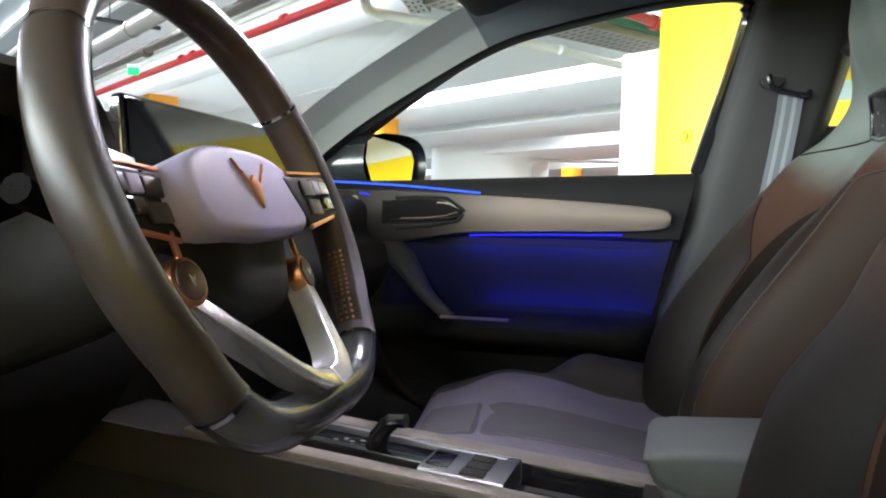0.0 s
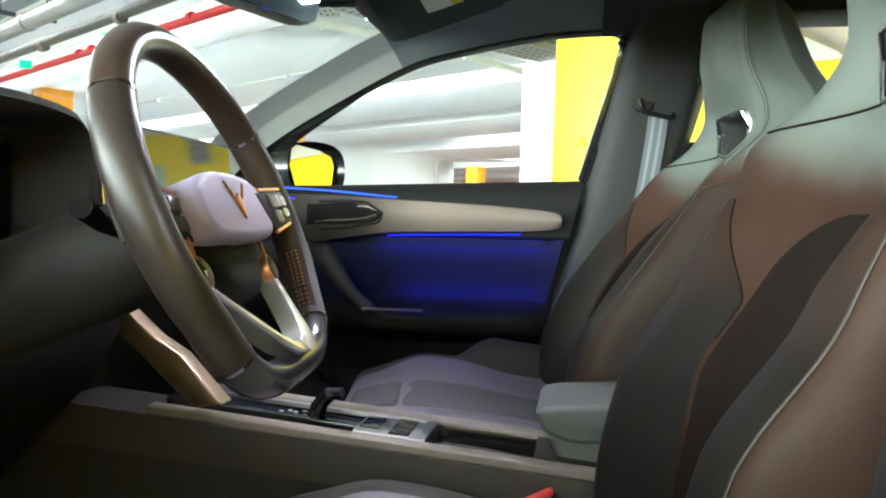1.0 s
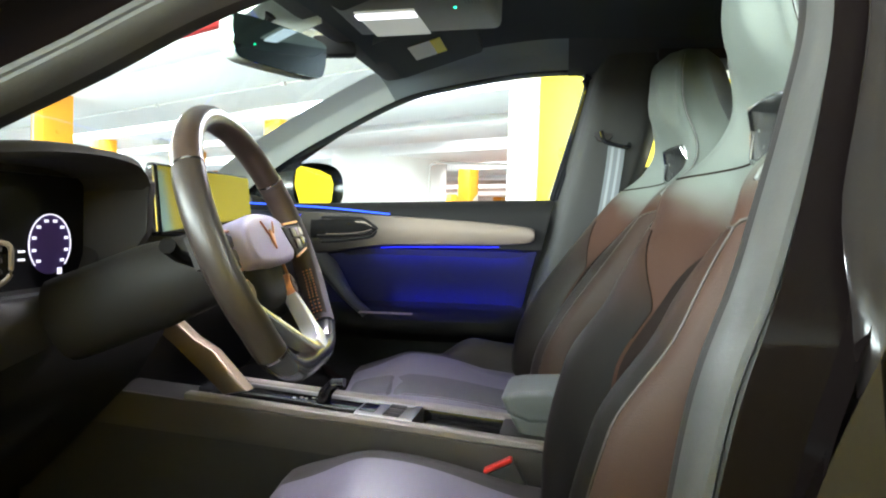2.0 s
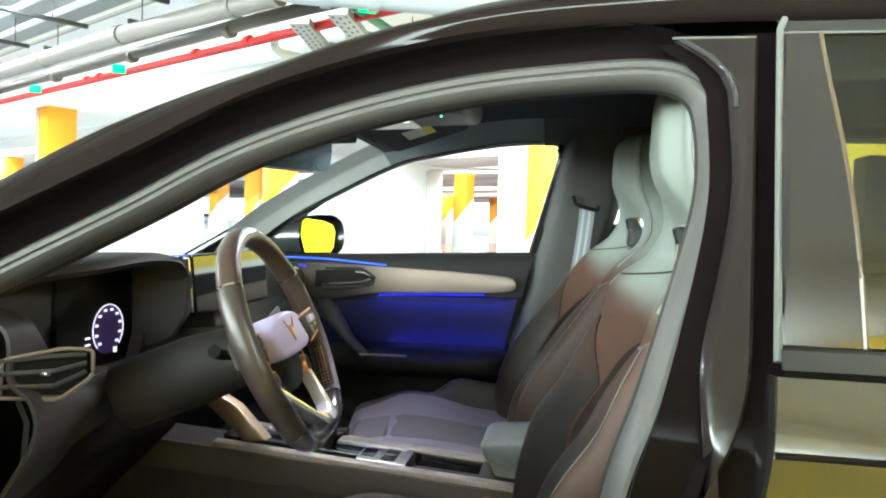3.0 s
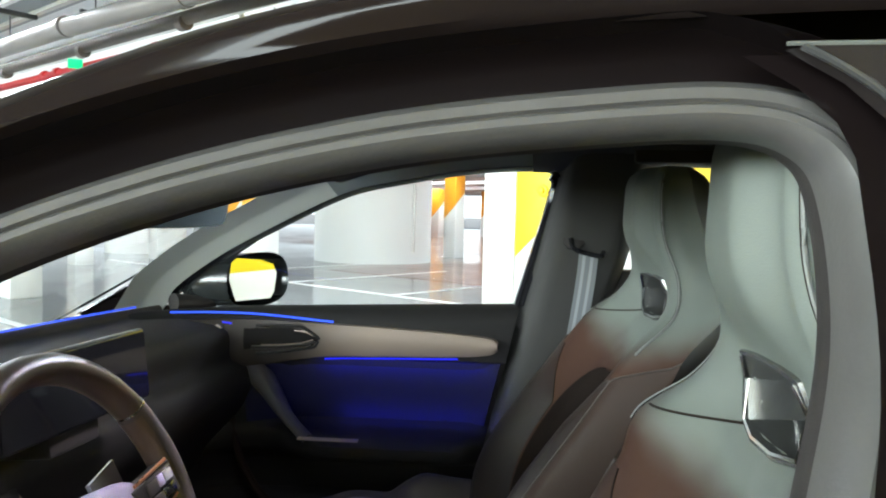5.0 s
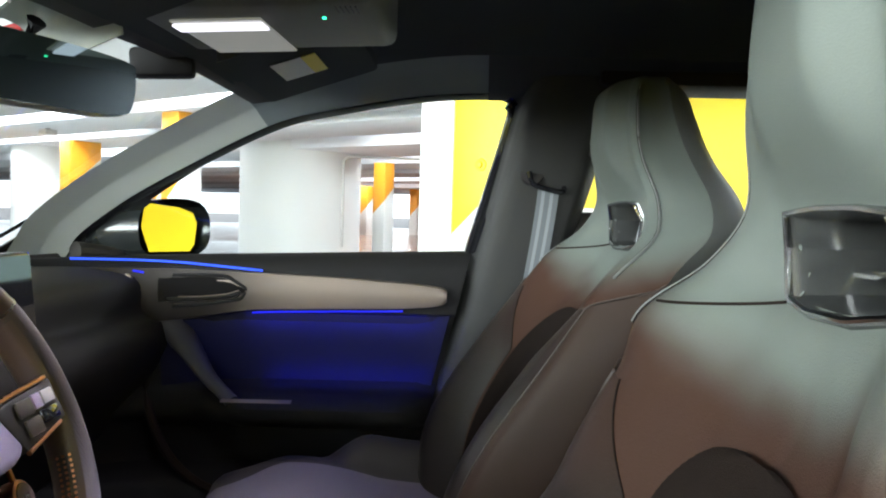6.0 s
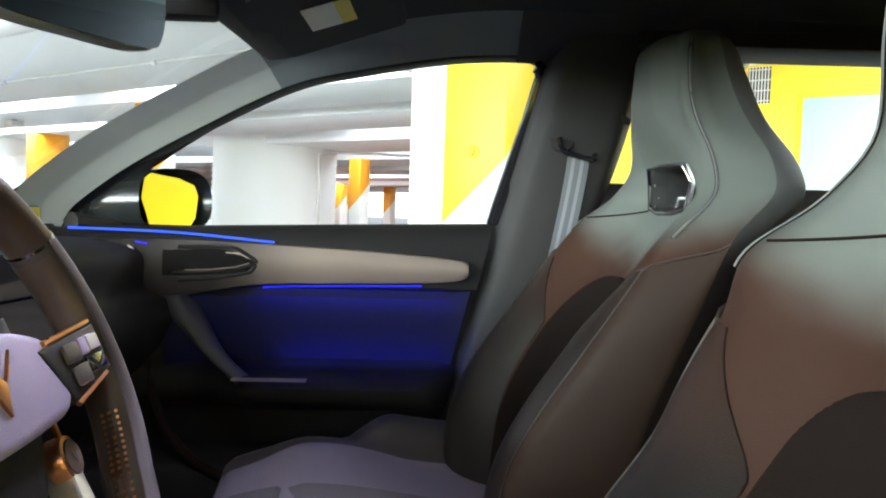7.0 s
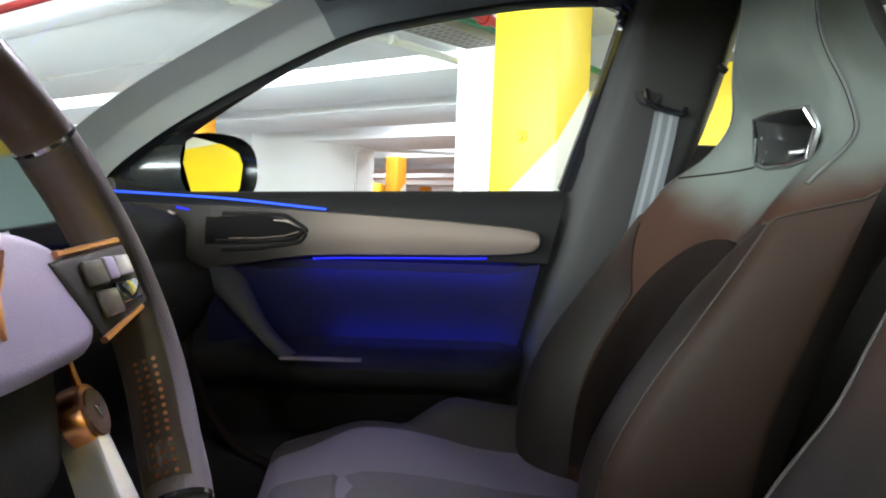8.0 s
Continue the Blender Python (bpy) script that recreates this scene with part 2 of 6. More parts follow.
M_PAINT = mat("black_car_paint", (0.009, 0.0065, 0.006), 0.09, var=0.15, rvar=0.3, spec=0.10, scale=3)
M_RECESS = mat("black_aperture_paint", (0.005, 0.0035, 0.0035), 0.08, var=0.1, spec=0.04)
M_GLOSSB = mat("gloss_black_trim", (0.012, 0.012, 0.014), 0.08, var=0.1, coat=0.5)
M_SEAL = mat("rubber_door_seal", (0.067, 0.064, 0.061), 0.40, var=0.15, scale=30, grain=0.1)
M_PLAST = mat("dark_soft_plastic", (0.030, 0.0265, 0.025), 0.58, spec=0.18, var=0.15, grain=0.25, gscale=900)
M_SHROUD = mat("black_column_plastic", (0.017, 0.015, 0.014), 0.55, spec=0.15, var=0.15, grain=0.25, gscale=900)
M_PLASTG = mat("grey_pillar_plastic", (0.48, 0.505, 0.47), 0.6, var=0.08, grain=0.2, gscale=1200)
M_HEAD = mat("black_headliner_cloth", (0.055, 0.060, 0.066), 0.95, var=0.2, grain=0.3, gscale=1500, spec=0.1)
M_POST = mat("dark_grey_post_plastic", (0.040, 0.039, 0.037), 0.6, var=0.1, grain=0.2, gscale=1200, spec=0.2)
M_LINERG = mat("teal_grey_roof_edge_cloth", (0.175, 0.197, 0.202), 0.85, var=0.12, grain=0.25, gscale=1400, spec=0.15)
M_CUSH = mat("lavender_grey_cushion_leather", (0.124, 0.107, 0.146), 0.5, var=0.1, scale=9, grain=0.2, gscale=650)
M_LEATH = mat("grey_leather", (0.17, 0.175, 0.165), 0.46, var=0.12, scale=9, grain=0.22, gscale=650)
# Grey leather; the brown lower tone is shade painted into its colour.
M_SEATFADE = colour_fade("grey_seat_leather_shaded_below", (0.142, 0.158, 0.140), (0.048, 0.0230, 0.0152), 0.660, 0.745, vee=0.30)
# Bolster leather with shade painted in downwards, one copy for each seat.
M_BOLFADE_NEAR = colour_fade("near_bolster_leather_shaded_below", (0.034, 0.0185, 0.0135), (0.0125, 0.0100, 0.0088), 0.53, 0.66, rough=0.60, spec=0.12)
M_BOLFADE_FAR = colour_fade("far_bolster_leather_shaded_below", (0.024, 0.0140, 0.0110), (0.0180, 0.0130, 0.0110), 0.53, 0.66, rough=0.48, spec=0.3)
# One brown side leather: lit copy for the driver's seat, shaded copy for the other.
M_BOLSIDE_LIT = mat("brown_bolster_side_lit", (0.052, 0.0270, 0.0195), 0.5, var=0.14, scale=9, grain=0.2, gscale=650, spec=0.2)
M_BOLSIDE_SHADE = mat("brown_bolster_side_shaded", (0.040, 0.0235, 0.0170), 0.5, var=0.14, scale=9, grain=0.2, gscale=650, spec=0.2)
M_PIPING = mat("tan_seam_piping", (0.045, 0.033, 0.027), 0.5, var=0.1)
M_BOLST = mat("dark_bolster_leather", (0.032, 0.027, 0.026), 0.55, var=0.12, scale=9, grain=0.2, gscale=650, spec=0.25)
M_LEATHD = mat("dark_seat_cloth", (0.015, 0.0098, 0.0078), 0.85, var=0.2, grain=0.3, gscale=800, spec=0.1)
M_SHELL = colour_fade("grey_to_dark_seat_back_shell", (0.16, 0.165, 0.16), (0.020, 0.0155, 0.0140), 0.70, 0.82)
M_COPPER = mat("satin_copper", (0.72, 0.33, 0.18), 0.28, metal=1.0, var=0.08)
M_SILVER = mat("satin_silver_trim", (0.20, 0.158, 0.130), 0.46, metal=0.35, var=0.06, scale=3)
# The dashboard's shade is painted in: champagne darkens towards the front.
M_TRIMFADE = colour_fade("champagne_trim_shaded_forward", (0.20, 0.158, 0.130), (0.026, 0.021, 0.019), -0.57, -0.32, 0, 0.02, 0.3)
M_CHROME = mat("satin_chrome", (0.75, 0.75, 0.75), 0.14, metal=1.0, var=0.05)
M_ALU = mat("brushed_dark_aluminium", (0.30, 0.29, 0.30), 0.3, metal=0.9, var=0.1, stretch=(1, 12, 1))
M_DOORP = mat("black_door_plastic", (0.013, 0.012, 0.012), 0.6, var=0.2, grain=0.25, gscale=900, spec=0.12)
M_CARPET = mat("black_carpet", (0.010, 0.009, 0.009), 0.95, var=0.3, grain=0.5, gscale=700, spec=0.05)
M_CONS = mat("brown_grey_console_plastic", (0.17, 0.143, 0.127), 0.42, var=0.12, grain=0.2, gscale=900, spec=0.3)
M_BELT = mat("grey_belt_webbing", (0.15, 0.16, 0.168), 0.7, var=0.1, grain=0.3, gscale=500, stretch=(1, 1, 8))
M_MIRROR = mat("mirror_glass", (0.85, 0.86, 0.86), 0.015, metal=1.0, var=0.02)
M_SCREEN = mat("dark_glass_screen", (0.006, 0.006, 0.007), 0.05, var=0.1, coat=0.6, spec=0.8)
M_LABELW = mat("white_paper_label", (0.72, 0.72, 0.70), 0.6, var=0.05)
M_LABELY = mat("yellow_paper_label", (0.75, 0.62, 0.05), 0.6, var=0.05)
M_REDP = mat("red_plastic", (0.60, 0.03, 0.02), 0.35)
M_WHEELH = mat("perforated_wheel_leather", (0.056, 0.047, 0.048), 0.34, var=0.15, scale=20, grain=0.12, gscale=900)
perforate(M_WHEELH, 420.0, 0.22)
# Right grip: brown leather with lavender lamplight painted over its lower part.
M_GRIPLIT = colour_fade("grip_leather_lavender_lamplight", (0.056, 0.045, 0.044), (0.150, 0.132, 0.160), -0.11, 0.0, 1, 0.02)
perforate(M_GRIPLIT, 420.0, 0.22)
M_WHEELD = mat("smooth_wheel_leather", (0.052, 0.034, 0.027), 0.30, var=0.12, scale=14, grain=0.12, gscale=900)
M_AIRBAG = mat("lavender_grey_airbag_cover", (0.36, 0.31, 0.47), 0.5, var=0.06, grain=0.25, gscale=800)
# Left copy of the spoke metal, made more mirror-like for a yellow reflection.
M_SPOKEL = mat("left_spoke_more_reflective", (0.66, 0.62, 0.60), 0.22, metal=0.92, var=0.05)
# Shaded copy of the brown grip leather for the left side.
M_GRIPSHADE = mat("grip_leather_shaded_left", (0.030, 0.0215, 0.018), 0.36, var=0.15, scale=20, grain=0.12, gscale=900)
# Right copy of the spoke metal, lavender lamplight tinted into its colour.
M_SPOKE = mat("pale_spoke_lavender_lit", (0.70, 0.68, 0.74), 0.24, metal=0.5, var=0.05)
M_BLUE = glow("blue_led_strip", (0.030, 0.095, 1.0), 0.95)
M_BLUE2 = glow("deep_blue_led_strip", (0.015, 0.02, 1.0), 0.65)
M_LENS = glow("frosted_lamp_lens", (0.80, 0.80, 0.74), 0.14)
M_DOME = glow("dome_lamp_lens", (0.92, 0.88, 1.0), 1.1)
M_DIALW = glow("white_dial_marks", (0.85, 0.80, 1.0), 0.6)
M_DIALB = glow("violet_dial_face", (0.10, 0.05, 0.25), 0.05)
M_ORLED = glow("orange_tell_tale", (1.0, 0.35, 0.02), 3.0)
M_GRLED = glow("green_tell_tale", (0.05, 1.0, 0.45), 3.0)
G_WIND = glass("windscreen_glass", (0.95, 0.97, 0.96), 0.7)
G_SIDE = glass("side_window_glass", (0.92, 0.95, 0.94), 0.7)
G_DARK = glass("privacy_window_glass", (0.22, 0.25, 0.17), 1.8)
M_ASPH = mat("outdoor_asphalt", (0.30, 0.30, 0.29), 0.9, var=0.2)


# ---- garage: structure ----
def gbox(name, a0, a1, b0, b1, z0, z1, material, label, bevel=0.0, kind="structure", category="", group=""):
    return solid(name, box(a0, a1, b0, b1, z0, z1, bevel), material, label, category, group, kind, m=GM)


def plane_grid(x0, x1, y0, y1, z, n=8):
    rows = [[(x0 + (x1 - x0) * j / n, y0 + (y1 - y0) * i / n, z) for j in range(n + 1)] for i in range(n + 1)]
    return sheet(rows)


solid("ground", plane_grid(-900, 900, -900, 900, 0.0, 6), M_FLOOR, "polished grey epoxy garage floor with faint stains", "floor", kind="structure")
A0, A1, B0, B1 = -52.0, 9.0, -9.0, 48.0
gbox("ceiling", A0, A1, B0, B1, CEIL, CEIL + 0.3, M_CEIL, "pale grey painted concrete garage ceiling slab", category="ceiling")
for i, (b0, b1, a0, a1) in enumerate([(2.80, 5.20, A0, -3.75), (5.85, 7.29, A0, -3.3), (7.95, 9.6, A0, -3.3), (11.2, 13.6, A0, -3.3), (15.5, 17.6, A0, -3.3), (19.5, 21.6, A0, -3.3), (24, 26, A0, -3.3), (30, 32, A0, -3.3), (38, 40, A0, -3.3), (3.2, 3.85, -1.32, A1), (-4.2, -3.0, A0, A1)]):
    gbox("ceiling_beam", a0, a1, b0, b1, BEAM, CEIL - 0.004, M_CEIL, "wide white painted concrete beam under the slab", 0.02, category="beam")
gbox("wall_north", -3.3, A1, 7.3, 7.55, 0.0, 2.70, M_YWALL, "yellow painted garage wall, white below", category="wall")
gbox("wall_north_top", -3.3, A1, 7.305, 7.55, 2.704, CEIL - 0.004, M_WHITE, "white painted strip of wall under the ceiling", category="wall")
gbox("wall_east", A1, A1 + 0.25, B0, 7.3, 0.0, CEIL - 0.004, mat("end_wall_paint", (0.60, 0.40, 0.02), 0.6, var=0.15, scale=1.5), "yellow painted garage end wall", category="wall")
M_LOWY = mat("yellow_parapet_paint", YELLOW, 0.5, var=0.08, scale=2)
gbox("parapet_south", A0, A1, B0 - 0.25, B0, 0.0, 1.15, M_LOWY, "yellow painted parapet wall with daylight above it", category="parapet")
for i in range(7):
    gbox("edge_post", A0 + 4 + 9 * i, A0 + 4.4 + 9 * i, B0 - 0.25, B0 + 0.02, 1.154, CEIL - 0.004, M_WHITE, "white post in the open garage side", category="post")
# daylight in the open side
strip_lamp("side_daylight", GM @ pose(-1.0, B0 + 0.06, 2.1, 90, 0, 0), 18.0, 1.8, SIDE_W, (0.90, 0.99, 1.0))
# Added unseen wall: cuts off low daylight so the lower seats fall dark.
solid("parapet_near", box(-9.0, 7.0, -3.10, -2.92, 0.0, 1.32, 0.01), M_LOWY, "added low yellow wall, out of view, that blocks low daylight", "parapet", kind="structure")
gbox("wall_corner", -3.55, -3.3, 7.3, 7.55 + 9.0, 0.0, CEIL - 0.004, M_WHITE, "white painted wall returning from the yellow wall", category="wall")


M_TERRA = mat("terracotta_floor_paint", (0.24, 0.115, 0.07), 0.2, var=0.2, scale=0.8, grain=0.08, gscale=40, rvar=0.4)
gbox("painted_lane", -11.2, -3.6, 9.4, 46.0, 0.0, 0.004, M_TERRA, "terracotta painted floor beyond the column", category="floor marking")
gbox("painted_lane", -44.0, -11.2, 17.0, 46.0, 0.0, 0.004, M_TERRA, "terracotta painted floor far across the garage", category="floor marking")
M_HAZE = glow("hazy_daylight", (0.90, 0.95, 1.0), 1.15)
gbox("backdrop", -196.0, -195.8, -120.0, 230.0, 0.0, 50.0, M_HAZE, "pale hazy daylight beyond the garage", category="sky")
gbox("backdrop_north", -195.8, 90.0, 220.0, 220.2, 0.0, 50.0, M_HAZE, "pale hazy daylight beyond the garage", category="sky")
gbox("yard", -195.0, A0 - 0.3, -119.0, 219.0, 0.0, 0.012, M_ASPH, "sunlit grey asphalt yard outside the garage", category="yard")
gbox("yard_north", A0 - 0.2, 89.0, B1 + 0.3, 219.0, 0.0, 0.012, M_ASPH, "sunlit grey asphalt yard outside the garage", category="yard")


def distant_car(a, b, turn):
    """A small hatchback parked far out in the yard."""
    c = thing("parked_car", "pale silver hatchback parked far out in the sunlit yard", "car")
    c.matrix_world = GM @ pose(a, b, 0.012, 0, 0, turn)
    paint = mat("silver_car_paint", (0.42, 0.47, 0.50), 0.3, metal=0.3, var=0.1)
    side = [(-2.05, 0.32), (-2.08, 0.62), (-1.95, 0.80), (-1.10, 0.93), (-0.45, 1.38), (0.10, 1.47), (0.95, 1.44), (1.70, 1.08), (2.02, 0.92), (2.08, 0.45), (2.0, 0.28)]
    part("body", sheet([[Vector((x * f, y, z)) for x, z in side] for y, f in ((-0.86, 0.96), (-0.88, 0.98), (-0.70, 1.0), (0.70, 1.0), (0.88, 0.98), (0.86, 0.96))], cap=True), paint, c, "pale silver body")
    for sd in (-1, 1):
        part("window", sheet([[Vector((-0.82, sd * 0.892, 0.96)), Vector((-0.38, sd * 0.892, 1.32)), Vector((0.08, sd * 0.892, 1.39)), Vector((0.9, sd * 0.892, 1.37)), Vector((1.45, sd * 0.892, 1.06))], [Vector((x, sd * 0.892, 0.95)) for x in (-0.82, -0.38, 0.08, 0.9, 1.45)]]), M_GLOSSB, c, "dark side window")
        for x in (-1.30, 1.28):
            w = part("wheel", tube([(x, sd * 0.70, 0.31), (x, sd * 0.90, 0.31)], 0.31, 20), M_GLOSSB, c, "dark wheel")
            part("rim", disc((x, sd * 0.902, 0.31), (0, sd, 0), 0.20, 0.01, 16, 0.003), M_GALV, w)
    return c


distant_car(-93.6, 55.0, 92.0)
# white parking lines
for i, (a0, b0, a1, b1) in enumerate([(-16, 7.0, -4, 7.0), (-9.5, 7.0, -9.5, 11.2), (-7.0, 7.0, -7.0, 11.2), (-12.0, 7.0, -12.0, 11.2), (-4.6, 7.0, -4.6, 11.2), (-16, 2.0, -4, 2.0)]):
    w = 0.05
    gbox("parking_line", min(a0, a1) - w, max(a0, a1) + w, min(b0, b1) - w, max(b0, b1) + w, 0.001, 0.008, M_WHITE, "worn white parking bay line on the floor", category="floor marking", group="parking lines")


def pillar(name, a, b, wa, wb, material, label, top=BEAM):
    """A square pillar whose near corner (greatest a, least b) is the paint's zero point."""
    p = thing(name, label, "pillar", "garage pillars", "structure")
    p.matrix_world = GM @ pose(a + wa, b, 0)
    part("shaft", box(-wa, 0, 0, wb, 0.0, top - 0.004, 0.012, 2), material, p)
    return p


NEAR = pillar("pillar", -1.81, 2.72, 0.39, 0.39, M_YPIL, "yellow painted square pillar, white below a slanting line", CEIL)
part("boss", join(disc((-0.20, 0.0, 1.40), (0, -1, 0), 0.035, 0.012, 24, 0.004), disc((-0.20, -0.012, 1.40), (0, -1, 0), 0.02, 0.02, 16, 0.006)), M_YWALL, NEAR, "round yellow painted boss")
for a, b, wa, wb in [(-10.1, 2.70, 0.40, 0.40), (-9.34, 5.95, 0.42, 0.42), (-15.35, 5.75, 0.40, 0.38), (-21.4, 5.9, 0.45, 0.45), (-30.4, 9.3, 0.5, 0.5), (-16.0, 7.9, 0.40, 0.75),
                     (-12.85, 15.1, 0.42, 0.42), (-24.9, 28.3, 0.5, 0.5), (-24.2, 31.7, 0.5, 0.5), (-21.9, 12.6, 0.5, 0.5), (-14.4, 9.0, 0.6, 0.45), (-26.0, 30.2, 0.5, 0.5), (-27.0, 24.0, 0.5, 0.5), (-33.0, 17.0, 0.5, 0.5), (-33.0, 30.0, 0.5, 0.5), (-21, 36, 0.5, 0.5), (-40.0, 24.0, 0.5, 0.5), (-38, 13, .5, .5)]:
    p = pillar("pillar", a, b, wa, wb, M_OPIL, "orange painted square pillar, white below a slanting line")
    if a > -17:
        for z, mt in ((2.05, M_OPIL), (0.78, M_WHITE)):
            part("boss", disc((0.0, wb * 0.5, z), (1, 0, 0), 0.034, 0.014, 20, 0.004), mt, p, "small round painted boss")
    if a == -10.1:
        part("conduit", tube([(-0.28, -0.012, 1.73), (-0.28, -0.012, 2.54)], 0.011, 8), M_GALV, p, "thin grey conduit up the pillar")
        part("switch_box", box(-0.325, -0.235, -0.055, -0.001, 1.64, 1.74, 0.012, 2), M_DARKST, p, "small dark switch box")


def round_column(a, b, r, label):
    bm = tube([(0, 0, 0), (0, 0, 0.02), (0, 0, CEIL - 0.004)], [r, r, r], 64, cap=True)
    return solid("round_column", bm, M_WHITE, label, "column", "round columns", "structure", m=GM @ pose(a, b, 0))


round_column(-12.95, 12.4, 1.5, "broad white round column standing on the garage floor")
round_column(-18.6, 8.9, 0.78, "slimmer white round column far across the floor")
# conduit round the broad column
solid("conduit", tube(spline([(1.62, -0.2, 0.3), (1.62, -0.2, 2.2), (1.64, -0.2, 2.36), (1.78, -0.1, 2.44), (2.4, 0.5, 2.46), (5.0, 3.0, 2.46)], 40), 0.03, 8), M_GALV, "thin steel conduit rising beside the column and turning along the beam", "conduit", kind="structure", m=GM @ pose(-12.95, 12.4, 0))

# white cabinet beside the near pillar
cab = thing("white_panel_box", "tall white glossy sheet-metal box standing beside the yellow pillar", "cabinet")
cab.matrix_world = GM @ pose(-2.06, 2.72, 0)
part("body", box(0, 0.235, 0.02, 0.20, 0.0, 1.90, 0.006), mat("white_sheet_enamel", (0.80, 0.79, 0.77), 0.25, var=0.04, coat=0.3), cab)
part("edge_strip", box(0.2345, 0.25, 0.03, 0.20, 0.0, 1.90, 0.002), mat("yellowed_edge", (0.45, 0.30, 0.03), 0.5), cab, "dull yellow edge strip")

# door and vent in the yellow wall
gd = thing("door_1", "pale mint green painted steel door in the yellow wall", "door", kind="structure")
gd.matrix_world = GM @ pose(-0.52, 7.3, 0)
part("leaf", box(0.0, 0.95, -0.03, 0.0, 0.0, 2.33, 0.004), M_DOORW, gd)
part("frame", join(box(-0.05, 0.0, -0.045, 0.0, 0, 2.38, 0.004), box(0.95, 1.0, -0.045, 0.0, 0, 2.38, 0.004), box(0.0, 0.95, -0.045, 0.0, 2.33, 2.38, 0.004)), M_YWALL, gd)
gv = thing("wall_vent", "square steel ventilation grille set in the yellow wall", "vent")
gv.matrix_world = GM @ pose(-1.05, 7.3, 2.30)
part("backing", box(0, 0.22, -0.006, 0.0, 0, 0.37), M_DARKST, gv)
for i in range(7):
    part("slat", box(0.012 + i * 0.03, 0.022 + i * 0.03, -0.02, -0.006, 0.0, 0.37), M_GALV, gv)
for i in range(4):
    part("crossbar", box(0, 0.22, -0.024, -0.0202, 0.02 + i * 0.105, 0.03 + i * 0.105), M_GALV, gv)
gw2 = thing("window_1", "small pale high window in the yellow wall", "window", kind="structure")
gw2.matrix_world = GM @ pose(-2.62, 7.3, 2.30)
part("pane", box(0, 0.40, -0.012, -0.004, 0, 0.20), M_DOORW, gw2)


# ---- garage: pipes and trays ----
def pipe(name, path, r, material, label, n=14, collars=(), cr=1.12):
    p = thing(name, label, "pipe", "ceiling services", "structure")
    p.matrix_world = GM
    part("run", tube(path, r, n), material, p)
    for (q, d) in collars:
        part("collar", tube([Vector(q) - Vector(d) * 0.03, Vector(q) + Vector(d) * 0.03], r * cr, n), material, p, "jointing collar")
    return p


def bent(pts, rad=0.12, k=6):
    """A polyline with rounded bends."""
    P = [Vector(p) for p in pts]
    out = [P[0]]
    for i in range(1, len(P) - 1):
        a, b, c = P[i - 1], P[i], P[i + 1]
        u, v = (a - b).normalized(), (c - b).normalized()
        r = min(rad, (a - b).length * 0.45, (c - b).length * 0.45)
        for j in range(k + 1):
            f = j / k
            out.append((b + u * r) * (1 - f) ** 2 + b * 2 * f * (1 - f) + (b + v * r) * f * f)
    out.append(P[-1])
    return out


U, V, D = (1, 0, 0), (0, 1, 0), (0.65, 0.76, 0)
pipe("old_waste_pipe", bent([(-50, 1.12, 2.42), (-4.5, 1.21, 2.42), (-2.66, 1.34, 2.43)], 0.2), 0.064, mat("stained_grey_pipe", (0.13, 0.12, 0.115), 0.4, var=0.35, scale=3), "stained dark grey waste pipe along the ceiling", 18,
     [((-3.1, 1.31, 2.428), U), ((-4.4, 1.21, 2.42), U), ((-5.8, 1.205, 2.42), U), ((-7.0, 1.20, 2.42), U)])
pipe("waste_pipe", bent([(-2.95, 0.92, 2.95), (-2.78, 1.02, 2.62), (-2.50, 1.20, 2.42), (-1.51, 2.11, 2.37), (-1.25, 2.45, 2.355)], 0.16), 0.095, M_PVC, "grey plastic waste pipe with an elbow hung below the ceiling", 18,
     [((-2.30, 1.385, 2.41), D), ((-2.10, 1.57, 2.40), D), ((-1.56, 2.06, 2.37), D)])
pipe("rear_waste_pipe", bent([(-1.25, 2.45, 2.355), (-1.12, 2.75, 2.35), (-0.77, 5.26, 2.335)], 0.12), 0.092, mat("dusty_brown_pipe", (0.30, 0.26, 0.22), 0.5, var=0.15), "dusty brown pipe running on to the yellow wall", 18, [((-1.03, 3.4, 2.345), V), ((-0.785, 5.15, 2.336), V), ((-0.772, 5.24, 2.335), V)], 1.16)
pipe("lower_waste_pipe", bent([(-50, 1.44, 2.405), (-3.1, 1.55, 2.415), (-2.3, 1.75, 2.48), (-1.96, 2.65, 2.43), (-1.72, 3.74, 2.42), (-1.36, 5.8, 2.40)], 0.12), 0.044, M_PIPEB, "brown cast drain pipe beside the grey pipe", 14,
     [((-3.5, 1.54, 2.385), U), ((-4.9, 1.54, 2.385), U), ((-6.4, 1.54, 2.385), U), ((-1.54, 5.3, 2.405), V)])
pipe("sprinkler_main", [(-50, 2.13, 2.535), (-2.9, 2.18, 2.535), (-2.62, 2.42, 2.62)], 0.036, M_RED, "red painted sprinkler main along the beam", 12, [((-5.0, 2.165, 2.55), U), ((-6.9, 2.165, 2.55), U), ((-7.2, 2.165, 2.55), U), ((-4.2, 2.165, 2.55), U)])
pipe("sprinkler_branch", bent([(-2.62, 2.42, 2.66), (-2.66, 2.88, 2.66), (-2.7, 2.98, 2.62), (-2.80, 3.15, 2.52), (-2.82, 4.6, 2.52)], 0.08), 0.04, M_RED, "red sprinkler branch pipe with a valve and bend", 12, [((-2.67, 2.9, 2.65), V), ((-2.8, 3.22, 2.52), V), ((-2.82, 4.2, 2.52), V)], 1.5)
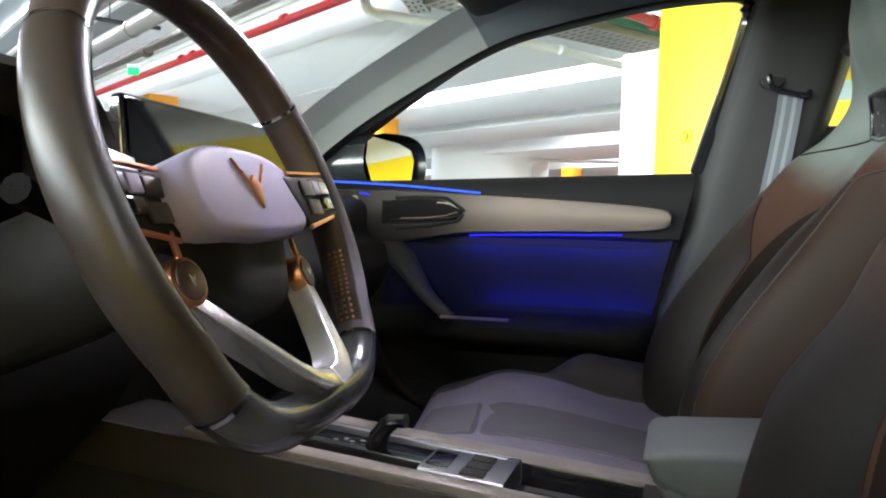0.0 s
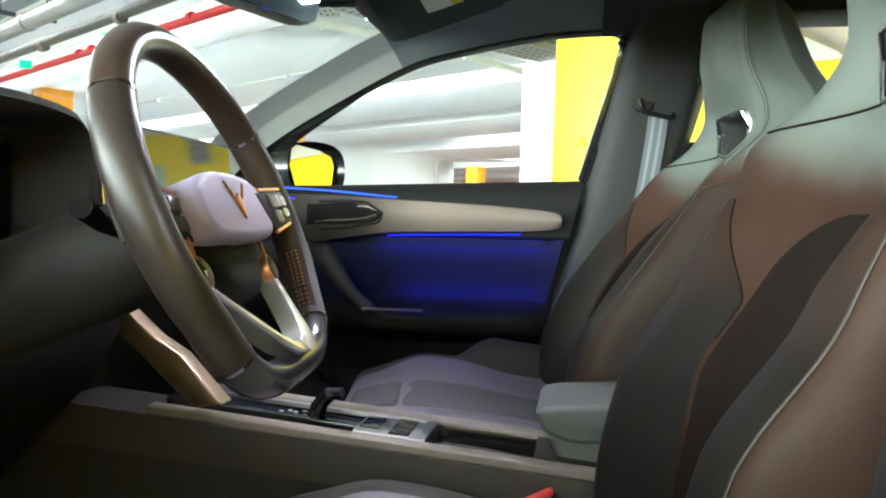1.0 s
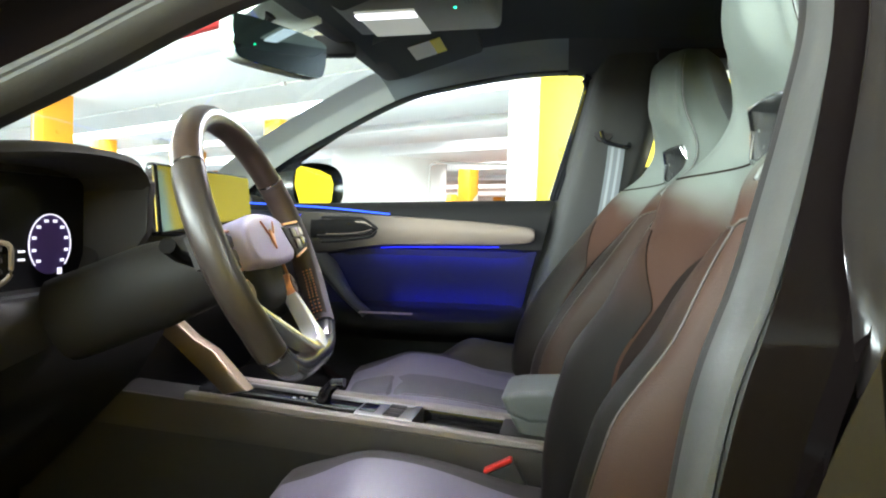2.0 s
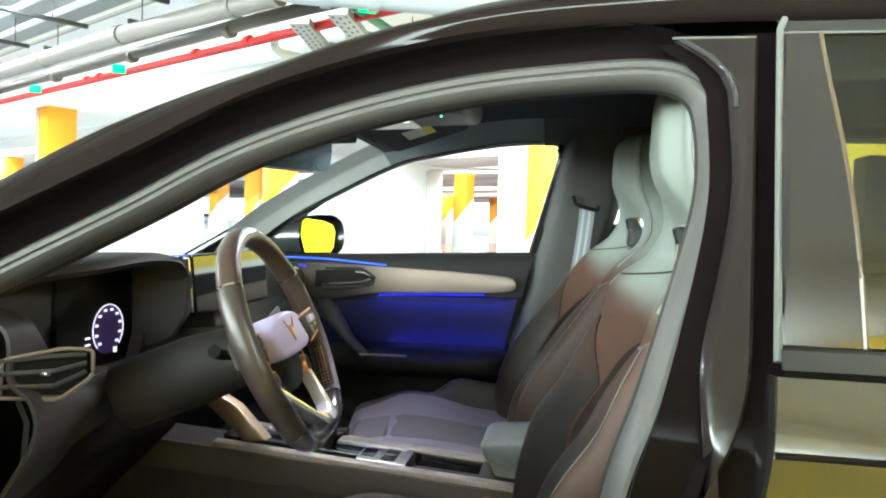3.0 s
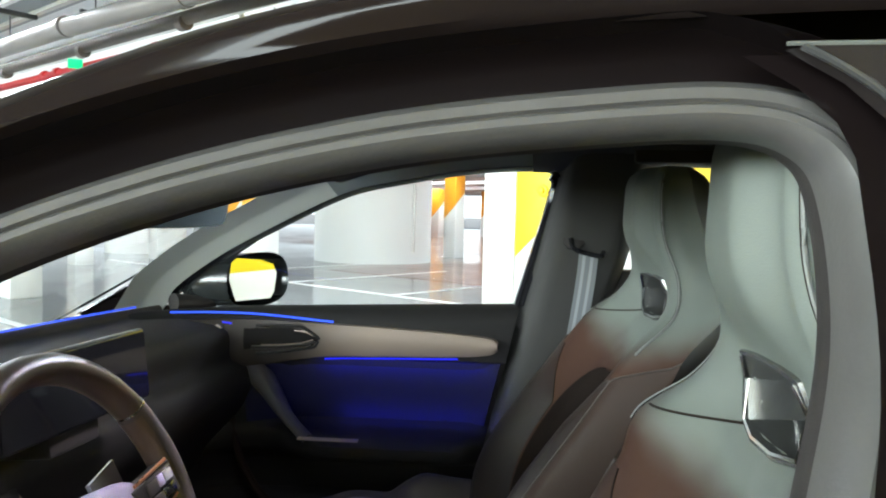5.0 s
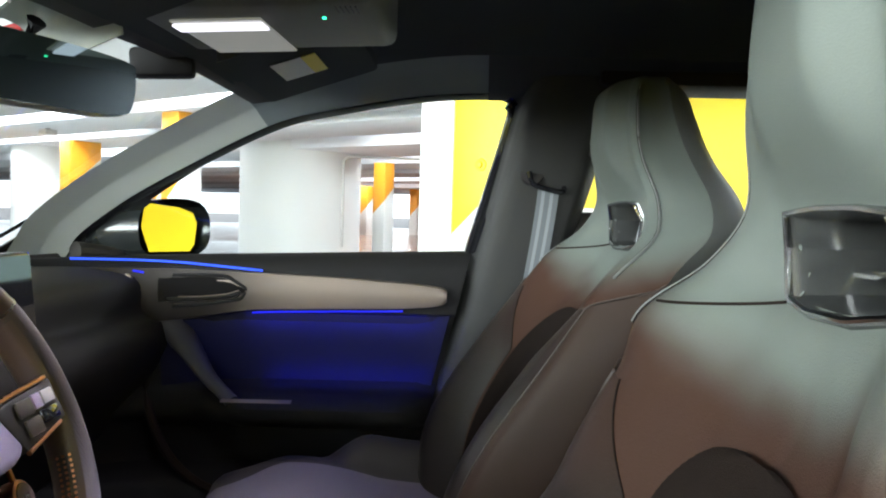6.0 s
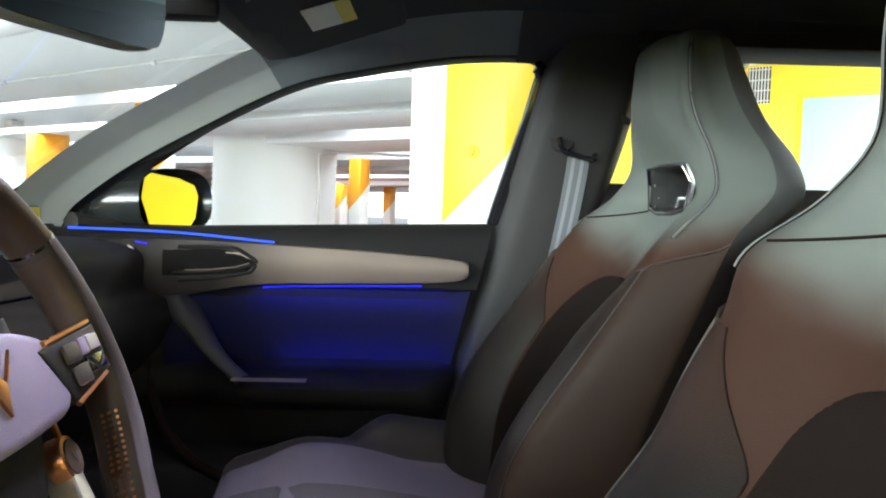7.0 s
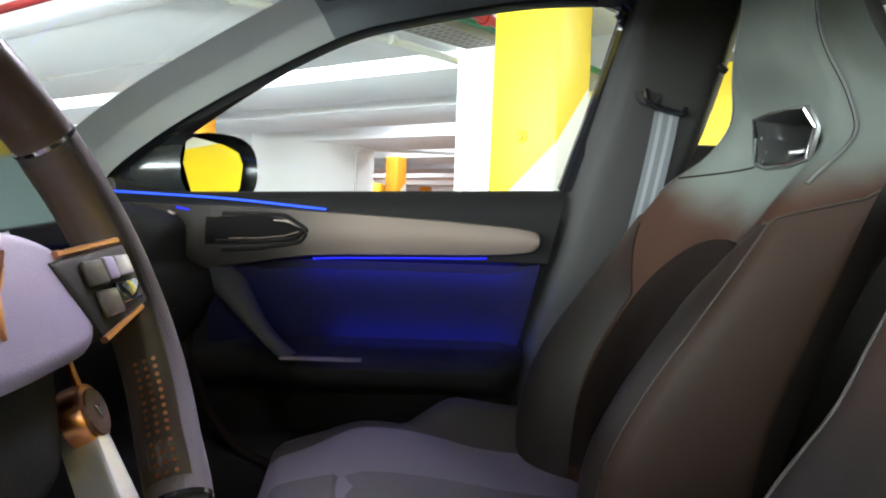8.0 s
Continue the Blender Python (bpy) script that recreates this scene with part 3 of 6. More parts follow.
pipe("conduit_line", [(-50, 4.08, 2.545), (-4.2, 4.1, 2.545)], 0.012, M_WHITE, "thin white conduit on the beam's underside", 8, [((-9.3, 4.08, 2.535), U), ((-6.3, 4.08, 2.535), U)], 2.4)
pipe("rain_pipe", bent([(-4.05, 2.30, 2.9), (-4.07, 2.32, 2.46), (-3.85, 3.4, 2.455), (-3.55, 7.2, 2.45)], 0.1), 0.04, M_WHITE, "white plastic pipe dropping and turning below the tray", 12, [((-4.0, 2.75, 2.457), V), ((-3.75, 4.2, 2.455), V)])
pipe("upper_conduit", [(-50, 2.05, 2.60), (-3.1, 2.05, 2.60)], 0.022, M_GALV, "thin galvanised conduit beside the red main", 8)


def cable_tray(path, width, label):
    t = thing("cable_tray", label, "cable tray", "ceiling services", "structure")
    t.matrix_world = GM
    P = [Vector(p) for p in path]
    lo, hi = [], []
    for i, p in enumerate(P):
        a, b = P[max(i - 1, 0)], P[min(i + 1, len(P) - 1)]
        s = (b - a).normalized().cross(Vector((0, 0, 1))).normalized() * width / 2
        lo.append((p - s, s))
        hi.append((p + s, s))
    h = Vector((0, 0, 0.07))
    part("base", sheet([[q for q, _ in lo], [q for q, _ in hi]], thick=0.004), M_TRAY, t)
    part("side", sheet([[q for q, _ in lo], [q + h for q, _ in lo]], thick=0.004), M_TRAY, t)
    part("side", sheet([[q for q, _ in hi], [q + h for q, _ in hi]], thick=0.004), M_TRAY, t)
    slots = []
    for k in range(len(P) - 1):
        n = int((P[k + 1] - P[k]).length / 0.075)
        for i in range(n):
            f = (i + 0.5) / n
            a, b = lo[k][0].lerp(lo[k + 1][0], f), hi[k][0].lerp(hi[k + 1][0], f)
            d = (P[k + 1] - P[k]).normalized() * 0.012
            for u in (0.08, 0.32, 0.56, 0.80):
                p0, p1 = a.lerp(b, u), a.lerp(b, u + 0.14)
                z = Vector((0, 0, -0.0055))
                slots.append(sheet([[p0 - d + z, p1 - d + z], [p0 + d + z, p1 + d + z]]))
    part("slots", join(*slots), M_DARKST, t, "rows of slots in the tray base", kind="stuff")
    part("green_cable", tube([q - s * 0.12 + Vector((0, 0, 0.035)) for q, s in lo], 0.022, 8), M_CABLE, t, "green cable along the tray edge")
    part("green_cable", tube([q + s * 0.10 + Vector((0, 0, 0.085)) for q, s in hi], 0.014, 8), M_CABLE, t)
    return t


cable_tray([(-3.45, 2.55, 2.47), (-3.44, 3.0, 2.47), (-3.18, 5.0, 2.47), (-3.10, 7.2, 2.47)], 0.40, "perforated steel cable tray with green and brown cables")
for a0, a1 in ((-3.30, -3.90), (-2.88, -3.52)):
    arm_tray = thing("tray_bracket", "pale galvanised perforated strip rising from the cable tray", "bracket", "tray brackets", "structure")
    arm_tray.matrix_world = GM
    p0, p1 = Vector((a0, 1.97, 2.50)), Vector((a1, 2.72 if a1 < -3.6 else 2.90, 2.49))
    sd = (p1 - p0).normalized().cross(Vector((0, 0, 1))).normalized() * 0.075
    part("strip", sheet([[p0 - sd, p0 + sd], [p1 - sd, p1 + sd]], thick=0.004), M_GALV, arm_tray)
    holes = []
    for i in range(9):
        for k in (-0.5, 0.0, 0.5):
            c = p0.lerp(p1, (i + 0.5 + 0.25 * (k == 0)) / 9.5) + sd * k * 1.2 - Vector((0, 0, 0.005))
            d = (p1 - p0).normalized() * 0.022
            holes.append(sheet([[c - d - sd * 0.12, c - d + sd * 0.12], [c + d - sd * 0.12, c + d + sd * 0.12]]))
    part("slots", join(*holes), M_DARKST, arm_tray, "rows of slots in the strip", kind="stuff")
    part("lip", sheet([[p0 + sd, p0 + sd + Vector((0, 0, 0.05))], [p1 + sd, p1 + sd + Vector((0, 0, 0.05))]], thick=0.003), M_TRAY, arm_tray, "turned-up edge of the strip")
pipe("green_cable_run", bent([(-2.80, 2.05, 2.56), (-3.02, 2.55, 2.56), (-3.15, 3.0, 2.55), (-2.95, 5.0, 2.55), (-2.90, 7.2, 2.55)], 0.2), 0.035, M_CABLE, "thick bundle of green cables along the tray", 10)
jb = thing("junction_box", "small grey junction box under the beam", "junction box")
part("body", box(-13.83, -13.55, 6.35, 6.57, 2.43, 2.535, 0.012, 2, m=GM), M_GALV, jb)
part("bracket", box(-13.72, -13.66, 6.42, 6.50, 2.5354, 2.5590, m=GM), M_DARKST, jb)
hg = thing("hoop_guard", "bent steel hoop standing on the garage floor", "guard rail")
part("hoop", tube([GM @ Vector(q) for q in bent([(-25.9, 12.8, 0.0), (-25.9, 12.8, 0.72), (-25.5, 12.6, 0.72), (-25.5, 12.6, 0.0)], 0.12)], 0.03, 10), M_GALV, hg)


def batten(a, b, z, length=1.2, rod=0.5):
    t = thing("led_batten", "thin white tube lamp hung on a rod", "lamp", "batten lamps")
    t.matrix_world = GM @ pose(a, b, z)
    part("diffuser", box(-length / 2, length / 2, -0.013, 0.013, -0.009, 0.009, 0.004), M_LED, t)
    part("rod", tube([(length / 2 - 0.03, 0, 0.015), (length / 2 - 0.03, 0, 0.25)], 0.004, 6), M_DARKST, t)
    return t


batten(-3.2, 2.75, 2.42, 0.62)
batten(-3.15, 3.55, 2.42, 0.62)
batten(-3.1, 4.95, 2.42, 0.62)
# unseen lamp rows added above the lanes to brighten ceiling, beams and pillars
for a, b in [(-8.0, -2.4), (-14.0, 0.6), (-7.8, 0.9), (-16.0, 7.5), (4.4, 1.2), (1.6, 5.6), (-6.5, 5.52), (-14, 5.52), (-6.5, 10.4), (-18, 10.4), (-22, 5.52), (-22, 10.4), (-10, 14.5), (-20, 14.5), (-10, 18.5), (-20, 22.8), (-30, 14.5), (-32, 5.5), (-14, -1.8), (-24, -1.8), (-15, 28), (-24, 28), (-15, 35), (-26, 35)]:
    long = 5.8 if a < -6 and b > 0.8 else 1.5
    batten(a, b, CEIL - 0.10, long, 0.1)
    strip_lamp("batten_light", GM @ pose(a, b, CEIL - 0.13), long, 0.12, BATTEN_W * (1.7 if b < 1 and a < -7 else 1.0 if b < 9 else 0.8 if b < 20 else 1.4), (0.88, 0.94, 1.0))

# ribbed deck strips, hangers and exit signs
M_DECK = mat("blue_grey_deck_paint", (0.30, 0.32, 0.35), 0.6, var=0.2, scale=2)
gbox("ceiling_deck", -24, -2.55, -2.9, 1.95, CEIL - 0.12, CEIL - 0.06, M_DECK, "blue-grey metal ceiling deck", category="ceiling deck")
for i in range(13):
    b = 1.80 - 0.30 * i
    gbox("deck_rib", -24, -2.6, b, b + 0.05, CEIL - 0.16, CEIL - 0.123, M_CEIL if i % 3 else M_GALV, "shallow raised rib of the ceiling deck", category="ceiling rib", group="deck ribs")
for a, b0, b1 in [(-5.71, 0.8, 1.53), (-4.40, 0.85, 1.58), (-5.2, 1.65, 1.85), (-7.0, 1.2, 1.51), (-6.92, 1.62, 1.84), (-8.4, 1.2, 1.6)]:
    h = thing("channel_hanger", "dark steel channel bracket hung from the ceiling", "bracket", "channel hangers")
    h.matrix_world = GM @ pose(a, b0, 2.75)
    part("channel", box(-0.02, 0.02, 0.0, b1 - b0, -0.018, 0.018, 0.003), M_DARKST, h)
    part("rod", tube([(0, (b1 - b0) * 0.6, 0.0), (0, (b1 - b0) * 0.6, CEIL - 2.75 - 0.10)], 0.006, 6), M_DARKST, h)
for a, b, z in [(-6.11, 2.0, 2.51), (-8.04, 1.95, 2.50), (-2.66, 2.04, 2.53)]:
    e = thing("exit_sign", "small lit green exit sign hung under the conduit", "sign", "exit signs")
    e.matrix_world = GM @ pose(a, b, z, 0, 0, 60)
    part("face", box(-0.06, 0.06, -0.012, 0.012, -0.042, 0.042, 0.004), M_EXIT, e)
    part("bracket", box(-0.07, 0.07, -0.006, 0.006, 0.0452, 0.08), M_GALV, e)
dct = thing("air_duct", "white angular sheet-metal duct end below the ceiling", "duct", kind="structure")
dct.matrix_world = GM @ pose(-1.24, 2.62, 2.50)
part("shell", plate([(-0.17, 0.61), (-0.17, 0.10), (-0.10, 0.0), (0.06, 0.0), (0.16, 0.10), (0.16, 0.61)], 0.70, 0.01, m=pose(0, 0.45, 0, 90, 0, 0)), M_WHITE, dct)

# ---- car ----
car = thing("car", "black hatchback car, parked with its driver's door open", "car")


def side_y(z, off=0.0):
    """The driver's flank: half width at height z, off metres further in."""
    if z >= 0.95:
        return -(0.777 - off) + 0.433 * (z - 0.983)
    h = min(max(0.888 - z, 0.0), 0.338)
    return -(0.7913 - off) - 0.42 * min(0.95 - z, 0.062) - 0.18 * (h - h * h / 0.676)


APERTURE = [(-1.02, 0.80), (-0.82, 0.92), (-0.65, 1.017), (-0.48, 1.110), (-0.34, 1.192), (-0.175, 1.255), (-0.01, 1.295), (0.145, 1.314), (0.25, 1.319), (0.30, 1.303), (0.317, 1.262),
            (0.316, 1.17), (0.29, 1.07), (0.243, 0.925), (0.20, 0.80), (0.17, 0.62), (0.14, 0.44), (0.05, 0.38), (-0.35, 0.37), (-0.75, 0.38), (-0.93, 0.45), (-1.03, 0.62)]
LOOP = spline([(x, z, 0) for x, z in APERTURE], 200, closed=True)


def ring(d, off, spread=1.0):
    """The aperture's outline, d outside the inner edge of the seal; narrower along the rear post."""
    out = []
    n = len(LOOP)
    for i, p in enumerate(LOOP):
        t = LOOP[(i + 1) % n] - LOOP[(i - 1) % n]
        nrm = Vector((-t.y, t.x, 0)).normalized()
        k = 1.0
        if d > 0.036:
            w = min(max((p.x - 0.22) / 0.09, 0), 1) if p.y > 0.5 else (1.0 if p.x > 0.1 else 0.0)
            k = 1.0 - 0.62 * w * (d - 0.036) / d
        q = p + nrm * d * k
        out.append(Vector((q.x, side_y(q.y, off), q.y)))
    return out


part("aperture_frame", sheet([ring(0.036, 0.088), ring(0.052, 0.075), ring(0.062, 0.060), ring(0.070, 0.035), ring(0.073, 0.022), ring(0.0745, 0.016)], closed_u=True), M_RECESS, car, "gloss black painted door aperture")
part("door_seal", sheet([ring(-0.006, 0.115), ring(-0.004, 0.095), ring(0.002, 0.075), ring(0.009, 0.066), ring(0.015, 0.066), ring(0.0175, 0.071), ring(0.020, 0.066), ring(0.028, 0.066), ring(0.034, 0.074), ring(0.037, 0.092)], closed_u=True), M_SEAL, car, "ribbed grey rubber door seal")
part("aperture_trim", sheet([ring(-0.006, 0.113), ring(-0.008, 0.125), ring(-0.006, 0.14)], closed_u=True), M_PLAST, car)

C2 = [(-1.15, 0.80), (-0.85, 0.985), (-0.65, 1.105), (-0.5, 1.185), (-0.32, 1.285), (-0.147, 1.345), (0.034, 1.381), (0.224, 1.393), (0.38, 1.396), (0.7, 1.392), (1.25, 1.35)]
DITCH = [(-1.3, 0.83), (-0.9, 1.04), (-0.73, 1.139), (-0.533, 1.245), (-0.32, 1.33), (-0.1, 1.395), (0.138, 1.428), (0.55, 1.440), (1.25, 1.40)]
ROOFZ = [(-0.55, 1.27), (-0.40, 1.318), (-0.28, 1.352), (-0.178, 1.386), (-0.106, 1.418), (-0.03, 1.444), (0.1, 1.464), (0.3, 1.477), (0.6, 1.480), (1.2, 1.45), (1.6, 1.40)]


def ditch_y(x):
    return -0.59 - max(-0.3 - x, 0) * 0.16


def cant_rows(x, sgn):
    za, zb = curve_at(C2, x), curve_at(DITCH, x)
    ya, yb = side_y(za, 0.016), ditch_y(x)
    pts = [(ya + 0.006, za - 0.002), (ya - 0.004, za + 0.004)]
    for f in (0.2, 0.4, 0.6, 0.8):
        pts.append((ya + (yb - ya) * f - 0.010 * math.sin(f * math.pi), za + (zb - za) * f + 0.004 * math.sin(f * math.pi)))
    pts += [(yb, zb), (yb + 0.012, zb - 0.008)]
    return [Vector((x, y, z)) if sgn > 0 else Vector((x, -y + 0.07, z + 0.085)) for y, z in pts]


XS = [-1.25 + 2.5 * i / 70 for i in range(71)]
for sgn in (1, -1):
    part("roof_rail" if sgn > 0 else "roof_rail", sheet([cant_rows(x, sgn) for x in XS]), M_PAINT, car, "black painted windscreen post and roof side")


def roof_z(x, y):
    """The roof's height, crowned across, a little higher on the far side."""
    return curve_at(ROOFZ, x) + 0.045 * (1 - (min(abs(y), 0.5) / 0.5) ** 2) + 0.06 * max(y, 0)


def roof_row(x):
    zr, zd = curve_at(ROOFZ, x), curve_at(DITCH, x)
    yd = -ditch_y(x)
    half = [(yd - 0.012, zd - 0.008), (yd - 0.02, zd - 0.006), (yd - 0.035, zd + 0.25 * (zr - zd)), (0.535, zd + 0.62 * (zr - zd)), (0.505, zr - 0.004), (0.46, zr + 0.007), (0.3, zr + 0.029), (0.15, zr + 0.041)]
    return [Vector((x, -y, z)) for y, z in half] + [Vector((x, 0, zr + 0.045))] + [Vector((x, y * 1.06, z + 0.06 * y)) for y, z in reversed(half)]


def header_x(y):
    return -0.40 - 0.06 * (1 - (y / 0.6) ** 2)


XR = [-0.40 + 1.9 * (i / 50) for i in range(51)]
roof_rows = [roof_row(x) for x in XR]
for p in roof_rows[0]:
    p.x = header_x(p.y)
part("roof", sheet(roof_rows), M_PAINT, car, "black painted roof skin")
# windscreen and its dark edge band
def ws_point(u, v, lift=0.0):
    """u across from the driver's side (-1) to the other (1), v from the base (0) to the header (1)."""
    x = -1.28 + (-0.41 + 1.28) * v
    zd = curve_at(DITCH, x)
    yd = -ditch_y(x) - 0.012
    bow = (1 - u * u)
    return Vector((x - bow * (0.16 - 0.10 * v), yd * u, zd - 0.006 + bow * 0.055 * v + lift + 0.084 * max(u, 0) ** 2))


part("windscreen", sheet([[ws_point(-0.985 + 1.97 * j / 20, i / 16) for j in range(21)] for i in range(17)]), G_WIND, car, "clear windscreen glass").visible_shadow = False
for s in (-1, 1):
    part("windscreen_edge", sheet([[ws_point(s * (0.955 + 0.04 * j / 2), i / 16, -0.005) for j in range(3)] for i in range(17)]), M_GLOSSB, car)

# rear post panel and the rear door on the driver's side
def rd_front(z):
    if z > 0.90:
        return 0.366 + 0.079 * (z - 0.983)
    return 0.359 - 0.05 * math.sin(min((0.90 - z) / 0.4, 1) * math.pi / 2)


def post_left(z):
    if z > 1.29:
        return 0.345 - 0.08 * ((z - 1.29) / 0.085) ** 2
    return curve_at([(0.4, 0.20), (0.62, 0.215), (0.80, 0.245), (0.925, 0.285), (1.07, 0.325), (1.17, 0.344), (1.29, 0.345)], z)


def post_in(z):
    return post_left(z) + 0.068 * ss(1.0, 0.74, z)


def post_out(z):
    return rd_front(z) - 0.050 * ss(0.98, 0.72, z)


M_EDGE = mat("grey_rubber_edge", (0.085, 0.088, 0.082), 0.45, spec=0.3)
zs = [0.40 + 0.967 * i / 40 for i in range(41)]
part("post_back", sheet([[Vector((x, side_y(z, 0.045), z)) for x in (post_left(z) - 0.03, rd_front(z) + 0.02)] for z in zs]), M_RECESS, car, "black painted post behind its cover")
part("rear_post_panel", sheet([[Vector((x, side_y(z, o), z)) for x, o in ((post_in(z) - 0.006, 0.03), (post_in(z), 0.018), (post_in(z) + 0.006, 0.014), (post_out(z) - 0.022, 0.014), (post_out(z) - 0.018, 0.018), (post_out(z) - 0.016, 0.06))] for z in zs]), mat("gloss_black_post_cover", (0.014, 0.0115, 0.011), 0.10, var=0.1, spec=0.22), car, "gloss black rear post cover")
part("post_gap", sheet([[Vector((rd_front(z) - 0.03, side_y(z, 0.07), z)), Vector((rd_front(z) + 0.03, side_y(z, 0.07), z))] for z in [0.36 + 1.03 * i / 30 for i in range(31)]]), M_RECESS, car)
part("post_edge", tube([(post_left(z) + 0.001, side_y(z, 0.016), z) for z in [1.27 + 0.097 * i / 24 for i in range(25)]], 0.003, 8), mat("polished_post_edge", (0.03, 0.03, 0.03), 0.12, spec=0.9), car, "rounded glossy edge of the post cover")
part("post_top_edge", tube([(0.27 + 0.105 * i / 8, side_y(1.368, 0.014), 1.368) for i in range(9)], 0.0016, 6), M_EDGE, car, "thin pale edge over the post cover")

rear_door = part("rear_door", sheet([[Vector((rd_front(z) + dx * (1 if dx < 0.02 else 1), side_y(z, o) - (0.0), z)) for dx, o in ((0.0, 0.05), (0.0, 0.008), (0.004, 0.0), (0.3, -0.006), (0.9, 0.0))] for z in [0.30 + 0.66 * i / 30 for i in range(31)]]), mat("polished_black_door_paint", (0.014, 0.012, 0.011), 0.06, var=0.1, spec=1.0, coat=1.0), car, "black painted closed rear door")
part("door_edge", tube([(rd_front(z) + 0.004 + 0.006 * ss(1.372, 1.390, z), side_y(z, 0.0), z) for z in [0.975 + 0.415 * i / 28 for i in range(29)]], 0.0044, 8), M_EDGE, rear_door, "pale grey rubber strip on the door's front edge")
part("upper_frame", sheet([[Vector((x, side_y(z, o), z)) for x in [0.398 + 0.03 * (z - 1.36) + 0.87 * k / 12 for k in range(13)]] for z, o in ((1.366, 0.012), (1.370, 0.002), (1.386, 0.0), (1.390, 0.01))]), mat("dark_window_frame", (0.022, 0.021, 0.020), 0.3, spec=0.25), rear_door, "dark window frame rail")


def glass_y(z, off):
    """The rear glass bows gently outwards above the belt."""
    return side_y(z, off + 0.016) - 0.032 * math.sin(math.pi / 2 * min((z - 0.985) / 0.19, 1.0)) + 0.016 * ss(1.18, 1.36, z)


part("rail_edge", tube([(0.404 + 0.86 * k / 12, side_y(1.3695, 0.001), 1.3695) for k in range(13)], 0.0017, 6), M_EDGE, rear_door, "thin pale edge under the frame rail")
part("belt_strip", sheet([[Vector((x, side_y(z, o), z)) for x in [0.372 + 0.9 * k / 12 for k in range(13)]] for z, o in ((0.966, 0.004), (0.968, -0.006), (0.988, -0.006), (0.990, 0.004))]), mat("dark_belt_strip", (0.025, 0.024, 0.023), 0.25, spec=0.3), rear_door, "dark trim strip under the window")
part("front_cover", sheet([[Vector((x, glass_y(z, -0.002 + d), z)) for x, d in ((rd_front(z) + 0.006, 0.008), (rd_front(z) + 0.012, 0.001), (rd_front(z) + 0.04, 0.0), (0.462 - 0.039 * (z - 0.99), 0.0))] for z in [0.991 + 0.377 * k / 20 for k in range(21)]]), mat("gloss_dark_window_cover", (0.020, 0.018, 0.017), 0.05, spec=0.4), rear_door, "gloss black cover before the window")
# The bronze tint of this edge is a painted orange reflection.
part("window_divider", tube([(0.464 - 0.04 * (z - 0.99), glass_y(z, -0.001), z) for z in [0.991 + 0.377 * k / 20 for k in range(21)]], 0.003, 6), mat("window_divider_orange_reflection", (0.07, 0.05, 0.03), 0.3, spec=0.5), rear_door, "thin edge of the window, orange reflection painted bronze-brown")
part("pane", sheet([[Vector((x, glass_y(z, 0.004), z)) for x in (0.466 - 0.04 * (z - 0.99), 0.8, 1.25)] for z in [0.991 + 0.377 * k / 20 for k in range(21)]]), G_DARK, rear_door, "dark privacy glass").visible_shadow = False
part("crease", tube([(rd_front(0.885) + 0.004 + 0.9 * k / 10, side_y(0.885, -0.004), 0.885) for k in range(11)], 0.004, 8), M_PAINT, rear_door)
part("sill", sheet([[Vector((x, y, z)) for x in [-1.1 + 2.4 * k / 10 for k in range(11)]] for y, z in ((-0.70, 0.385), (-0.80, 0.375), (-0.86, 0.33), (-0.87, 0.22), (-0.80, 0.15), (0.80, 0.15), (0.87, 0.22), (0.87, 0.55))]), M_PAINT, car, "black painted sill and underbody")
part("floor_pan", box(-1.25, 1.5, -0.76, 0.76, 0.20, 0.27, 0.02), M_CARPET, car, "black carpeted floor")
part("bulkhead", box(-1.30, -1.22, -0.80, 0.80, 0.16, 0.90, 0.02), M_CARPET, car)
part("front_wing", sheet([[Vector((x, s * (0.83 + 0.03 * (k > 0)), z)) for x in (-2.3, -1.9, -1.5, -1.12, -1.0)] for k, (s, z) in enumerate(((-1, 0.3), (-1, 0.6), (-1, 0.84)))]), M_PAINT, car, "black painted front wing")
part("bonnet", sheet([[Vector((x, y, 0.80 + (x + 2.3) * 0.06 - 0.10 * (y / 0.83) ** 2 + (0.0 if x > -2.2 else -0.1))) for y in [-0.83 + 1.66 * j / 12 for j in range(13)]] for x in [-2.35 + 1.1 * i / 8 for i in range(9)]]), M_PAINT, car, "black painted bonnet")
part("far_flank", sheet([[Vector((x, 0.777 + 0.09 * math.sin(min((0.98 - z) / 0.3, 1) * math.pi / 2), z)) for x in [-1.05 + 2.3 * k / 8 for k in range(9)]] for z in [0.3 + 0.68 * k / 12 for k in range(13)]], thick=0.01), M_PAINT, car)
for w in (-1.75, 1.05):
    for s in (-1, 1):
        wh = part("wheel", join(tube([(w, s * 0.66, 0.315), (w, s * 0.86, 0.315)], 0.315, 32)), mat("tyre_rubber", (0.02, 0.02, 0.02), 0.8), car, "black rubber tyre")
        part("rim", disc((w, s * 0.862, 0.315), (0, s, 0), 0.22, 0.01, 24, 0.003), M_ALU, wh)

# headliner, with pillar trims on the far side
WINDOW = [(-0.925, 0.994), (-0.885, 1.035), (-0.757, 1.117), (-0.59, 1.202), (-0.40, 1.287), (-0.26, 1.320), (-0.077, 1.349), (0.06, 1.357), (0.10, 1.352), (0.117, 1.335), (0.112, 1.30), (0.075, 1.175), (0.031, 1.027)]


def far_y(z, off=0.0):
    return 0.765 - off - 0.37 * (z - 1.03)


WPTS = spline([(x, z, 0) for x, z in WINDOW], 90)


